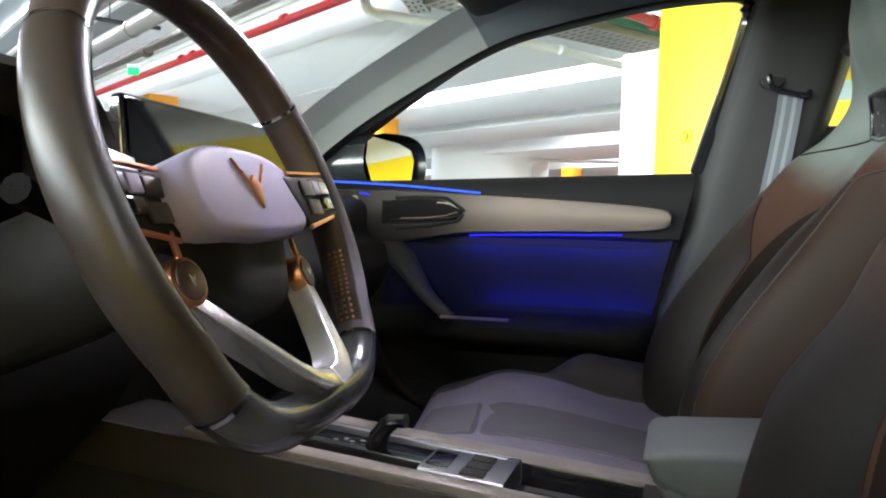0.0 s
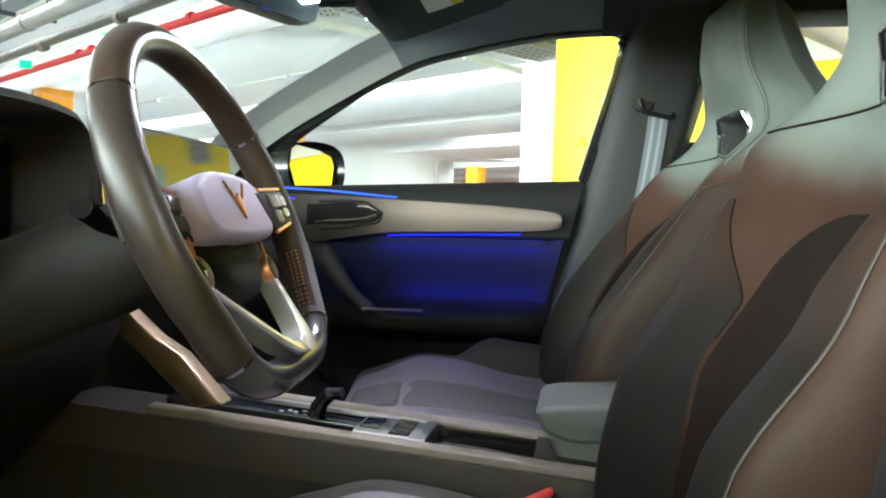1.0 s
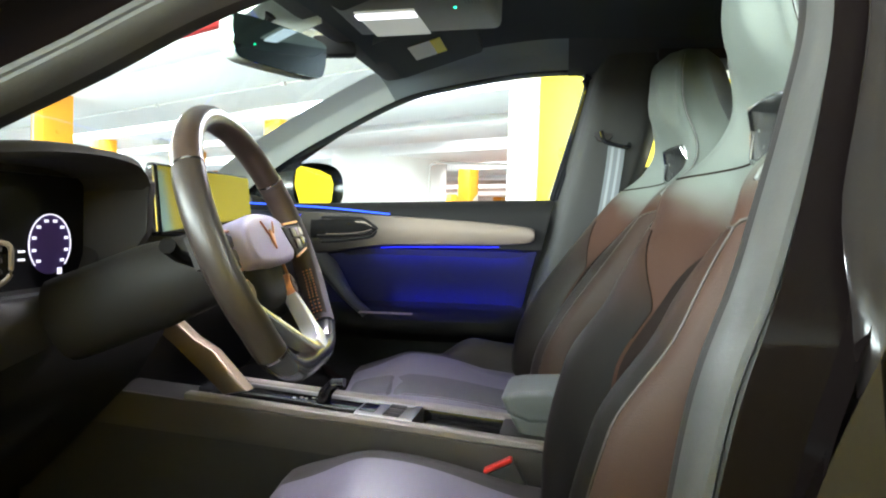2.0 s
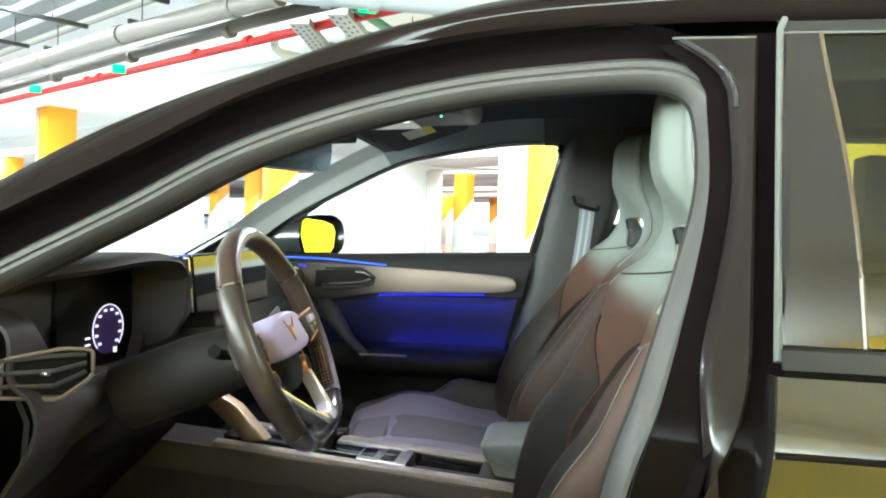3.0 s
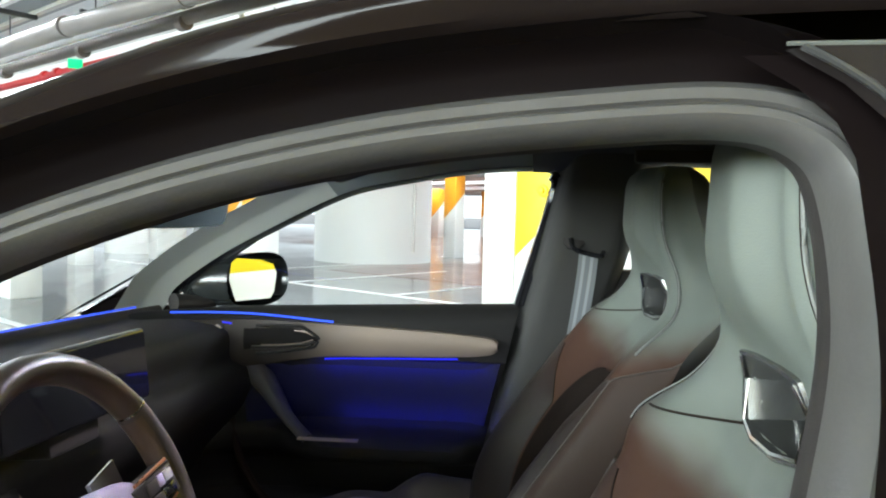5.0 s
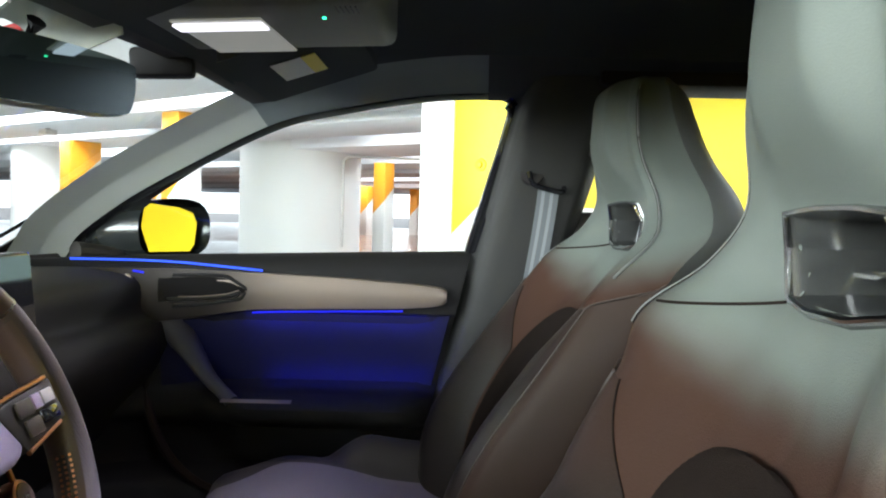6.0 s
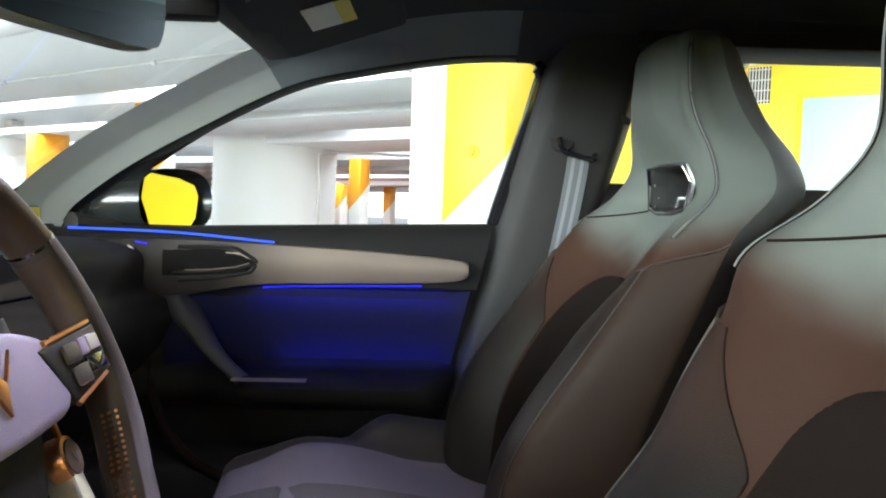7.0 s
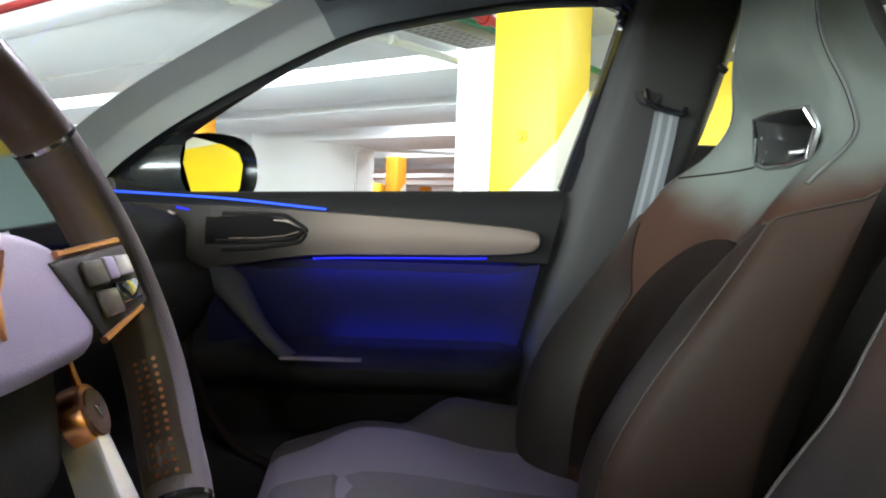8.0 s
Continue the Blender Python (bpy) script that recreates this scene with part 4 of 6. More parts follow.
def win_ring(d, off):
    out = []
    n = len(WPTS)
    for i, p in enumerate(WPTS):
        t = WPTS[min(i + 1, n - 1)] - WPTS[max(i - 1, 0)]
        nrm = Vector((-t.y, t.x, 0)).normalized()
        q = p + nrm * d
        out.append(Vector((q.x, far_y(q.y, off), q.y)))
    return out


part("far_window_frame", sheet([win_ring(0.004, 0.004), win_ring(0.0, 0.006), win_ring(0.004, 0.022), win_ring(0.010, 0.030)]), M_GLOSSB, car, "black rubber window channel")


part("rear_window_edge", tube([Vector((q.x - 0.004, far_y(q.y, 0.012), q.y)) for i, q in enumerate(WPTS) if i > 50 and q.x > 0.03 and (q.x > 0.105 or q.y < 1.33)], 0.013, 8), M_GLOSSB, car, "black rubber edge behind the window")
trim_rows = [win_ring(0.008, 0.026), win_ring(0.022, 0.045), win_ring(0.042, 0.066), win_ring(0.046, 0.074), win_ring(0.068, 0.140)]
cutB = next(i for i, q in enumerate(WPTS) if q.x > 0.098)
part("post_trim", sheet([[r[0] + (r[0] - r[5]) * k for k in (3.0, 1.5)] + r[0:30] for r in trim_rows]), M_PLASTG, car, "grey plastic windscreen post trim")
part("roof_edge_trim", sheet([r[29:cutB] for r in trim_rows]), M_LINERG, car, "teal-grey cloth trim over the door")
# rear post trim on the far side
bp_rows = []
for i in range(20):
    z = 0.42 + 0.98 * i / 19
    xl = curve_at([(0.42, -0.10), (0.614, -0.072), (0.976, 0.038), (1.30, 0.118), (1.42, 0.15)], z)
    xr = curve_at([(0.42, 0.12), (0.614, 0.13), (0.942, 0.20), (1.153, 0.262), (1.334, 0.30), (1.42, 0.32)], z)
    y0 = far_y(max(z, 0.9), 0.03) if z > 0.9 else 0.782 - 0.0
    bp_rows.append(spline([Vector((xl - 0.022, y0 + 0.03, z)), Vector((xl, y0 - 0.004, z)), Vector((xl + 0.012, y0 - 0.035, z)), Vector((xl + 0.04, y0 - 0.058, z)), Vector((xr - 0.03, y0 - 0.058, z)), Vector((xr, y0 - 0.04, z)), Vector((xr + 0.02, y0 + 0.02, z))], 22))
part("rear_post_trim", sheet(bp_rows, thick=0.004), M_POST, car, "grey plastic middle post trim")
# rear window on the far side, and plain panels that close the cabin behind
part("far_rear_panel", join(box(0.28, 1.35, 0.52, 0.66, 1.372, 1.47, 0.01), box(0.25, 1.35, 0.74, 0.79, 0.35, 1.125, 0.01), box(0.965, 1.06, 0.64, 0.74, 1.0, 1.34, 0.01), box(1.15, 1.35, 0.60, 0.74, 1.0, 1.34, 0.01)), M_PLAST, car)
part("rear_panel", box(1.35, 1.42, -0.74, 0.74, 0.27, 1.40, 0.02), M_PLAST, car)
part("rear_seat_base", box(0.85, 1.35, -0.62, 0.62, 0.27, 0.62, 0.05, 3), M_LEATHD, car)


def liner_row(x):
    zr = curve_at(ROOFZ, x) - 0.022
    zs = min(curve_at(APERTURE[:9] if x < 0.25 else [(0.2, 1.319), (0.8, 1.325), (1.4, 1.30)], x) + 0.012, zr)
    yl = side_y(zs, 0.14)
    zf = min(curve_at([(-0.45, 1.35), (-0.26, 1.385), (-0.077, 1.412), (0.06, 1.42), (1.4, 1.40)], x), roof_z(x, 0.45) - 0.026)
    yf = far_y(zf, 0.15)
    pts = [(yl, zs), (yl + 0.035, zs + (zr - zs) * 0.45)] + [(y, roof_z(x, y) - 0.024) for y in (-0.40, -0.2, 0.0, 0.2, 0.36)] + [(yf - 0.04, zf + 0.5 * (roof_z(x, 0.36) - 0.024 - zf)), (yf, zf)]
    return [Vector((x, y, z)) for y, z in pts]


lr = [liner_row(-0.40 + 1.78 * i / 30) for i in range(31)]
part("headliner", sheet(lr, thick=0.006), M_HEAD, car, "black cloth headliner")
part("header_trim", sheet([[Vector((x + dx, y, roof_z(-0.40, y) - 0.020 + dz)) for x, y in [(-0.402 - 0.035 * (1 - (yy / 0.5) ** 2), yy) for yy in [-0.48 + 0.97 * j / 14 for j in range(15)]]] for dx, dz in ((-0.012, 0.004), (-0.014, -0.006), (0.0, -0.012), (0.03, -0.008), (0.05, 0.0))]), M_POST, car, "dark grey windscreen header trim")
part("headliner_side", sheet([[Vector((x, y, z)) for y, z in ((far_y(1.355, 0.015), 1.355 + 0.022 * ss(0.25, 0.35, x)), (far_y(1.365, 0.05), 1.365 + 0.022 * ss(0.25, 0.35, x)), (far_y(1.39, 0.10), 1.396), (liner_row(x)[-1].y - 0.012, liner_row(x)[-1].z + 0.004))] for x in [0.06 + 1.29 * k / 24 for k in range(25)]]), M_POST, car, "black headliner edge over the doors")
part("far_window", sheet([[Vector((p.x, far_y(p.y, -0.004), p.y)), Vector((p.x + 0 * p.y, far_y(0.99, -0.004), 0.99))] for p in WPTS[2:]]), G_SIDE, car, "clear front side window").visible_shadow = False


# ---- driver's door, swung wide open ----
dd = thing("driver_door", "black driver's door swung wide open on its front hinges", "car door")
dd.matrix_world = pose(-1.0, -0.845, 0, 0, 0, -68)
rows = []
for z, y in ((0.34, 0.0), (0.42, -0.02), (0.70, -0.035), (0.95, -0.01), (1.0, 0.02)):
    rows.append([Vector((x, y + 0.01 * math.sin(x * 2.7), z + (0.02 * x if z > 0.9 else 0))) for x in [1.16 * k / 8 for k in range(9)]])
part("outer_skin", sheet(rows, thick=0.008), M_PAINT, dd, "black painted outer skin")
part("inner_panel", box(0.03, 1.13, 0.03, 0.115, 0.36, 0.99, 0.03, 3), M_PLAST, dd, "dark inner door panel")
part("door_armrest", box(0.35, 0.95, 0.116, 0.17, 0.66, 0.71, 0.015, 2), M_PLAST, dd)
part("window_frame", tube(spline([(0.05, 0.06, 1.0), (0.35, 0.10, 1.16), (0.70, 0.14, 1.27), (1.08, 0.155, 1.30), (1.15, 0.12, 1.16), (1.10, 0.06, 1.0)], 40), 0.016, 8), M_GLOSSB, dd, "black window frame")

# ---- far front door (inside panel) ----
door = thing("passenger_door", "closed far front car door, dark panel with blue lit edges", "car door")


def door_y(x):
    return 0.715 + 0.09 * (x + 0.02) - (1.3 * (x + 0.6) ** 2 if x < -0.6 else 0.0)


def door_end(z):
    return 0.034 + 0.235 * (z - 1.027)


PROFILE = [(1.020, 0.075, 0), (1.022, 0.05, 0), (1.018, 0.028, 0), (1.00, 0.008, 0), (0.975, 0.0, 0), (0.93, 0.004, 0), (0.880, 0.010, 0), (0.872, 0.030, 0), (0.80, 0.046, 0), (0.735, 0.050, 0), (0.712, 0.040, -0.01),
           (0.700, 0.020, -0.06), (0.694, 0.010, -0.09), (0.680, 0.0, -0.098), (0.660, 0.0, -0.098), (0.640, 0.005, -0.085), (0.625, 0.02, -0.02), (0.60, 0.045, 0.0), (0.52, 0.05, 0.0), (0.50, -0.01, 0.0), (0.48, -0.03, 0.0), (0.30, -0.02, 0.0)]


def door_row(z, dy, arm):
    row = []
    x1 = door_end(z)
    for j in range(41):
        x = -1.02 + (x1 + 1.02) * j / 40
        k = ss(-0.60, -0.44, x) * (1 - ss(-0.10, -0.02, x))
        lift = 0.039 * (x + 0.1) * ss(0.86, 1.0, z)
        front = 1 - ss(-0.66, -0.50, x)
        rec = dy if z > 0.875 or z < 0.63 else dy * (1 - front * 0.7)
        row.append(Vector((x, door_y(x) + rec + arm * k, z + lift)))
    return row


part("panel", sheet([door_row(*p) for p in PROFILE], thick=0.003), M_DOORP, door, sharp=50)


def on_door(x, z, dy):
    return Vector((x, door_y(x) + dy, z))


def door_plate(outline, dy0, dy1, n=6):
    """A strip on the door: outline given by x samples with bottom and top heights."""
    rows = []
    for x, zb, zt in outline:
        r = [on_door(x, zb, 0.004), on_door(x, zb + 0.002, dy0)]
        for k in range(1, n):
            f = k / n
            r.append(on_door(x, zb + (zt - zb) * f, dy0 + (dy1 - dy0) * f - 0.006 * math.sin(f * math.pi)))
        r += [on_door(x, zt - 0.002, dy1), on_door(x, zt, 0.004)]
        rows.append(r)
    return sheet(rows)


TB = [(-0.80, 0.847), (-0.66, 0.850), (-0.56, 0.865), (-0.466, 0.880), (-0.30, 0.887), (-0.132, 0.892), (-0.05, 0.898), (-0.022, 0.905)]
TT = [(-0.80, 0.972), (-0.60, 0.974), (-0.438, 0.968), (-0.2, 0.958), (-0.06, 0.948), (-0.022, 0.942)]
xs = [-0.80 + 0.34 * i / 10 for i in range(11)]
part("front_insert", door_plate([(x, curve_at(TB, x), curve_at(TT, x)) for x in xs], -0.0095, -0.0115), M_TRIMFADE, door, "front of the trim strip, darkened by painted shade")
xs = [-0.46 + 0.42 * i / 20 for i in range(21)] + [-0.036, -0.032, -0.028, -0.024, -0.0215, -0.0197]
out = []
for x in xs:
    e = ss(-0.045, -0.0195, x)
    mid = (curve_at(TB, x) + curve_at(TT, x)) / 2
    e = 1 - math.sqrt(max(1 - max((x + 0.034) / 0.0145, 0.0) ** 2, 0.0))
    out.append((x, curve_at(TB, x) * (1 - e * 0.5) + mid * e * 0.5, curve_at(TT, x) * (1 - e * 0.5) + mid * e * 0.5))
part("trim_strip", door_plate(out, -0.010, -0.012), M_TRIMFADE, door, "satin champagne metal trim strip")
# door handle in its recess
HB = [(-0.63, 0.957), (-0.545, 0.959), (-0.512, 0.958), (-0.466, 0.930), (-0.480, 0.907), (-0.556, 0.893), (-0.63, 0.886)]
part("handle_recess", door_plate([(x, curve_at([(-0.66, 0.884), (-0.556, 0.893), (-0.480, 0.907), (-0.468, 0.928)], x), curve_at([(-0.66, 0.957), (-0.512, 0.957), (-0.468, 0.932)], x)) for x in [-0.66 + 0.19 * i / 12 for i in range(13)]], -0.0128, -0.0132), M_CARPET, door, "black handle recess")
part("handle_bezel", tube(bent([on_door(x, z, -0.015) for x, z in HB], 0.008, 3), 0.0042, 8), M_DOORP, door, "dark six-sided handle surround")
part("handle_lever", plate([(-0.533, 0.949), (-0.538, 0.914), (-0.487, 0.916), (-0.473, 0.930), (-0.492, 0.949)], 0.006, 0.0015, 2, m=Matrix.Translation((0, door_y(-0.5) - 0.0105, 0)) @ Matrix(((1, 0, 0.0, 0), (0.09, 0, -1, 0.045), (0, 1, 0, 0), (0, 0, 0, 1)))), M_SILVER, door, "champagne metal end of the handle lever")
part("handle_lip", tube([on_door(x, z, -0.018) for x, z in ((-0.64, 0.902), (-0.57, 0.905), (-0.50, 0.912), (-0.478, 0.922))], [0.007, 0.007, 0.006, 0.003], 8, squash=0.7), mat("black_handle_lever", (0.010, 0.009, 0.009), 0.4, spec=0.3), door, "satin black lower lip of the handle")
part("lever_edge", tube([on_door(x, z, -0.0225) for x, z in ((-0.615, 0.9095), (-0.56, 0.912), (-0.51, 0.918), (-0.482, 0.927))], 0.0014, 6), M_SILVER, door, "fine bronze edge of the lever")
part("latch_grip", box(-0.009, 0.009, -0.006, 0.006, -0.020, 0.020, 0.004, 2, m=Matrix.Translation(on_door(-0.725, 0.940, -0.012)) @ pose(0, 0, 0, 0, 25, 0)), M_SILVER, door, "small metal lock lever")
part("lock_light", tube([on_door(-0.712, 0.966, -0.014), on_door(-0.690, 0.962, -0.014)], 0.0022, 6), M_BLUE2, door, "tiny blue lock light")
# lit strips
part("upper_light_strip", tube([Vector((x, door_y(x) - 0.006 - 0.02 * 0, curve_at([(-0.83, 0.992), (-0.63, 0.986), (-0.438, 0.972)], x))) for x in [-0.825 + 0.39 * i / 20 for i in range(21)]], 0.0026, 6), M_BLUE, door, "bright blue light strip along the door top")
part("lower_light_strip", tube([on_door(x, curve_at(TB, x) - 0.006, 0.006) for x in [-0.46 + 0.34 * i / 20 for i in range(21)]], 0.0020, 6), M_BLUE2, door, "deep blue light strip under the trim")
pad_rows = []
for i in range(13):
    z = 0.690 + 0.196 * i / 12
    row = []
    for j in range(19):
        x = -0.66 + (door_end(z) - 0.012 + 0.66) * j / 18
        row.append(on_door(x, min(z, curve_at(TB, x) - 0.004), 0.040 - 0.012 * math.sin((z - 0.69) / 0.196 * math.pi) - 0.03 * (1 - ss(-0.66, -0.52, x)) - 0.03 * ss(-0.07, 0.02, x)))
    pad_rows.append(row)
# Dark cloth; its blue tint makes up for part of the strips' glow.
part("pad", sheet(pad_rows, thick=0.004), mat("door_cloth_blue_glow_tint", (0.012, 0.012, 0.034), 0.8, var=0.15, grain=0.3, gscale=900, spec=0.06), door, "dark cloth door pad, blue glow put into its colour")
part("pull_strut", tube(spline([(-0.655, 0.690, 0.850), (-0.60, 0.662, 0.795), (-0.54, 0.630, 0.735), (-0.475, 0.600, 0.690)], 18), [0.036] * 5 + [0.032, 0.030, 0.028, 0.026, 0.024, 0.022, 0.020, 0.019, 0.018] + [0.017] * 4, 14, squash=0.8), mat("dark_grey_arm_plastic", (0.050, 0.048, 0.055), 0.6, var=0.1, grain=0.2, gscale=900, spec=0.15), door, "slanting front arm of the armrest")
part("switch_plate", sheet([[on_door(x, z, dy) for x in [-0.492 + 0.15 * k / 6 for k in range(7)]] for z, dy in ((0.6945, -0.1005), (0.6975, -0.097), (0.6995, -0.088))]), M_SILVER, door, "metal edged window switch plate")
part("pocket_lip", tube(spline([(-0.70, 0.66, 0.72), (-0.672, 0.645, 0.62), (-0.62, 0.64, 0.535), (-0.545, 0.64, 0.482), (-0.45, 0.645, 0.462), (-0.2, 0.66, 0.46)], 28), 0.010, 8), M_LEATHD, door, "rounded edge of the door pocket")
strip_lamp("door_glow", Matrix.Translation((-0.27, 0.706, 0.876)) @ pose(0, 0, 0, 38, 0, 5), 0.42, 0.010, 0.42, (0.025, 0.03, 1.0))
strip_lamp("armrest_glow", Matrix.Translation((-0.24, 0.690, 0.716)) @ pose(0, 0, 0, 122, 0, 5), 0.36, 0.006, 0.19, (0.025, 0.03, 1.0))

# ---- wing mirror ----
wm = thing("wing_mirror", "black wing mirror on the far door, showing a yellow wall", "wing mirror", at=(-0.755, 0.87, 1.052))
WMROT = pose(0, 0, 0, 0, -3.9, -24)
rows = []
for i in range(9):
    f = i / 8
    x = -0.115 + 0.155 * f
    k = math.sqrt(max(1 - (1 - f) ** 2.6, 0.0)) * 0.90 + 0.10
    rows.append([Vector((x, 0.105 * k * math.copysign(abs(math.cos(a)) ** 0.7, math.cos(a)), 0.068 * k * math.copysign(abs(math.sin(a)) ** 0.75, math.sin(a)) + 0.004 * math.cos(a))) for a in [q / 28 * math.tau for q in range(28)]])
for r in rows:
    for q in r:
        q.y += 0.55 * (q.x - 0.04)
bm = sheet(rows, closed_u=True)
bm.transform(WMROT @ Matrix.Diagonal((1.1, 1.1, 1.12, 1)))
part("housing", bm, mat("gloss_black_mirror_cap", (0.016, 0.018, 0.018), 0.14, var=0.1, spec=0.5), wm, "gloss black mirror housing")
gl = [(0.078, 0.014), (0.066, 0.040), (0.02, 0.054), (-0.068, 0.062), (-0.088, 0.050), (-0.098, 0.004), (-0.078, -0.056), (0.05, -0.058), (0.066, -0.04)]
bm = plate(gl, 0.004, m=WMROT @ pose(0.030, 0, 0, 0, 0, 0) @ Matrix(((0, 0, 1, 0), (1, 0, 0, 0), (0, 1, 0, 0), (0, 0, 0, 1))))
part("mirror_glass", bm, M_MIRROR, wm, "tilted mirror glass")
part("foot", tube([(-0.06, -0.06, -0.05), (-0.09, -0.11, -0.06), (-0.14, -0.16, -0.055)], [0.035, 0.04, 0.05], 12, squash=0.5), M_PLAST, wm)

M_BRONZE = mat("bronze_trim", (0.22, 0.16, 0.11), 0.40, metal=0.6)

# ---- dashboard ----
dash = thing("dashboard", "dark soft-touch dashboard with thin blue light strip", "dashboard")


def dash_row(y):
    f = abs(y) / 0.70
    d = 0.05 * f * f
    sec = [(-1.24, 0.90), (-1.10, 0.965), (-0.98, 0.988), (-0.955, 0.996), (-0.945, 0.990), (-0.93, 0.975), (-0.84, 0.972), (-0.76, 0.955), (-0.735, 0.930), (-0.735, 0.880), (-0.725, 0.862), (-0.70, 0.845), (-0.69, 0.80), (-0.72, 0.74), (-0.78, 0.66), (-0.86, 0.55), (-0.95, 0.42), (-1.05, 0.30)]
    if y < -0.12:
        k = ss(-0.12, -0.22, y)
        sec = [(x + (0.05 * k if z > 0.6 and x > -0.95 else 0), z) for x, z in sec]
    k = ss(-0.62, -0.57, y) * (1 - ss(-0.31, -0.28, y))
    sec = [(x, z + min(0.828 - z, 0.0) * 0.94 * k if x > -0.80 else z) for x, z in sec]
    return [Vector((p.x + d, y, p.y)) for p in spline([(x, z, 0) for x, z in sec], 50)]


part("body", sheet([dash_row(-0.70 + 1.36 * i / 40) for i in range(41)], thick=0.006), M_PLAST, dash, sharp=60)
part("light_strip", tube([(-0.955 + 0.05 * (abs(y) / 0.7) ** 2 + 0.004, y, 1.0005) for y in [-0.66 + 1.23 * i / 40 for i in range(41)]], 0.0022, 6), M_BLUE, dash, "bright blue light strip across the dashboard")
# instrument hood
hood_rows = []
for i in range(25):
    y = -0.67 + 0.38 * i / 24
    zt = curve_at([(-0.67, 1.018), (-0.55, 1.039), (-0.445, 1.046), (-0.36, 1.043), (-0.32, 1.034), (-0.30, 1.016), (-0.29, 0.995)], y)
    xf = -0.585 - 0.09 * ss(-0.52, -0.67, y)
    hood_rows.append([Vector((-0.97, y, 0.985)), Vector((-0.86, y, min(zt, 1.03) - 0.012)), Vector((-0.72, y, zt - 0.003)), Vector((xf - 0.03, y, zt)), Vector((xf - 0.006, y, zt - 0.004)), Vector((xf, y, zt - 0.014)), Vector((xf - 0.012, y, zt - 0.024)), Vector((-0.71, y, zt - 0.030)), Vector((-0.715, y, 0.84))])
part("instrument_hood", sheet(hood_rows), M_PLAST, dash, "dark instrument hood", sharp=60)
part("hood_side", plate([(-0.95, 0.96), (-0.80, 0.99), (-0.60, 1.012), (-0.585, 1.0), (-0.59, 0.92), (-0.62, 0.875), (-0.72, 0.835), (-0.95, 0.83)], 0.016, 0.005, m=Matrix(((1, 0, 0, 0), (0, 0, -1, -0.284), (0, 1, 0, 0), (0, 0, 0, 1)))), M_PLAST, dash)
cl = part("instrument_screen", box(-0.712, -0.700, -0.52, -0.302, 0.832, 1.005, 0.004), mat("dark_matt_instrument_glass", (0.006, 0.006, 0.007), 0.35, spec=0.15), dash, "dark instrument screen")
DC = Vector((-0.6985, -0.384, 0.900))
part("dial_face", disc(DC + Vector((-0.0005, 0, 0)), (1, 0, 0), 0.046, 0.0012, 40), M_DIALB, cl, "dim violet dial face")
arc = [DC + Vector((0.0015, 0.045 * math.cos(a), 0.045 * math.sin(a))) for a in [radians(225 - 270 * i / 40) for i in range(41)]]
part("dial_ring", tube(arc, 0.0010, 6), M_DIALW, cl, "lit white dial ring")
for i in range(10):
    a = radians(225 - 270 * i / 9)
    part("dial_mark", box(-0.001, 0.001, -0.0035, 0.0035, -0.0022, 0.0022, m=Matrix.Translation(DC + Vector((0.002, 0.036 * math.cos(a), 0.036 * math.sin(a))))), M_DIALW, cl)
part("dial_fuel_bar", box(-0.001, 0.001, -0.004, 0.004, -0.005, 0.005, m=Matrix.Translation(DC + Vector((0.002, 0.020, -0.042)))), M_DIALW, cl)
for k in range(2):
    part("side_mark", box(-0.001, 0.001, -0.006, 0.006, -0.0015, 0.0015, m=Matrix.Translation(DC + Vector((0.002, -0.060, -0.010 - 0.012 * k)))), M_DIALW, cl)
# side air vent
av = part("air_vent", tube([Vector(p) for p in bent([(-0.680, -0.705, 0.863), (-0.675, -0.705, 0.922), (-0.600, -0.660, 0.936), (-0.565, -0.630, 0.931), (-0.565, -0.630, 0.888), (-0.605, -0.660, 0.854), (-0.680, -0.705, 0.863)], 0.01, 3)], 0.0034, 8), mat("dull_bronze_vent_trim", (0.13, 0.10, 0.075), 0.45, metal=0.5), dash, "dull bronze vent surround")
part("vent_body", sheet([[Vector((-0.680, -0.700, 0.867)), Vector((-0.600, -0.655, 0.860)), Vector((-0.570, -0.625, 0.891))], [Vector((-0.680, -0.700, 0.918)), Vector((-0.600, -0.655, 0.931)), Vector((-0.570, -0.625, 0.926))]], thick=0.01), M_CARPET, av)
for k in range(3):
    part("vent_blade", tube([(-0.680, -0.708, 0.880 + 0.02 * k), (-0.610, -0.668, 0.877 + 0.024 * k), (-0.572, -0.638, 0.896 + 0.014 * k)], 0.004, 6), M_PLAST, av)
part("vent_tab", box(-0.008, 0.008, -0.006, 0.006, -0.003, 0.003, 0.001, m=Matrix.Translation((-0.615, -0.678, 0.899))), M_CHROME, av)
for ob in [av] + list(av.children):
    for q in ob.data.vertices:
        q.co = Vector((-0.600 + (q.co.x + 0.622) * 0.82, q.co.y, 0.879 + (q.co.z - 0.897) * 0.92))
part("knee_panel", sheet([[Vector((x, y, z)) for y in [-0.66 + 0.50 * j / 8 for j in range(9)]] for x, z in ((-0.66, 0.83), (-0.645, 0.80), (-0.65, 0.74), (-0.70, 0.66), (-0.80, 0.56), (-0.92, 0.44))], thick=0.01), mat("black_knee_plastic", (0.011, 0.010, 0.0095), 0.6, var=0.15, grain=0.25, gscale=900, spec=0.15), dash, "dark knee panel under the column")
part("tell_tale", box(-0.004, 0.004, -0.003, 0.003, -0.006, 0.006, 0.001, m=Matrix.Translation((-0.742, -0.665, 0.72))), M_ORLED, dash, "small orange switch light")
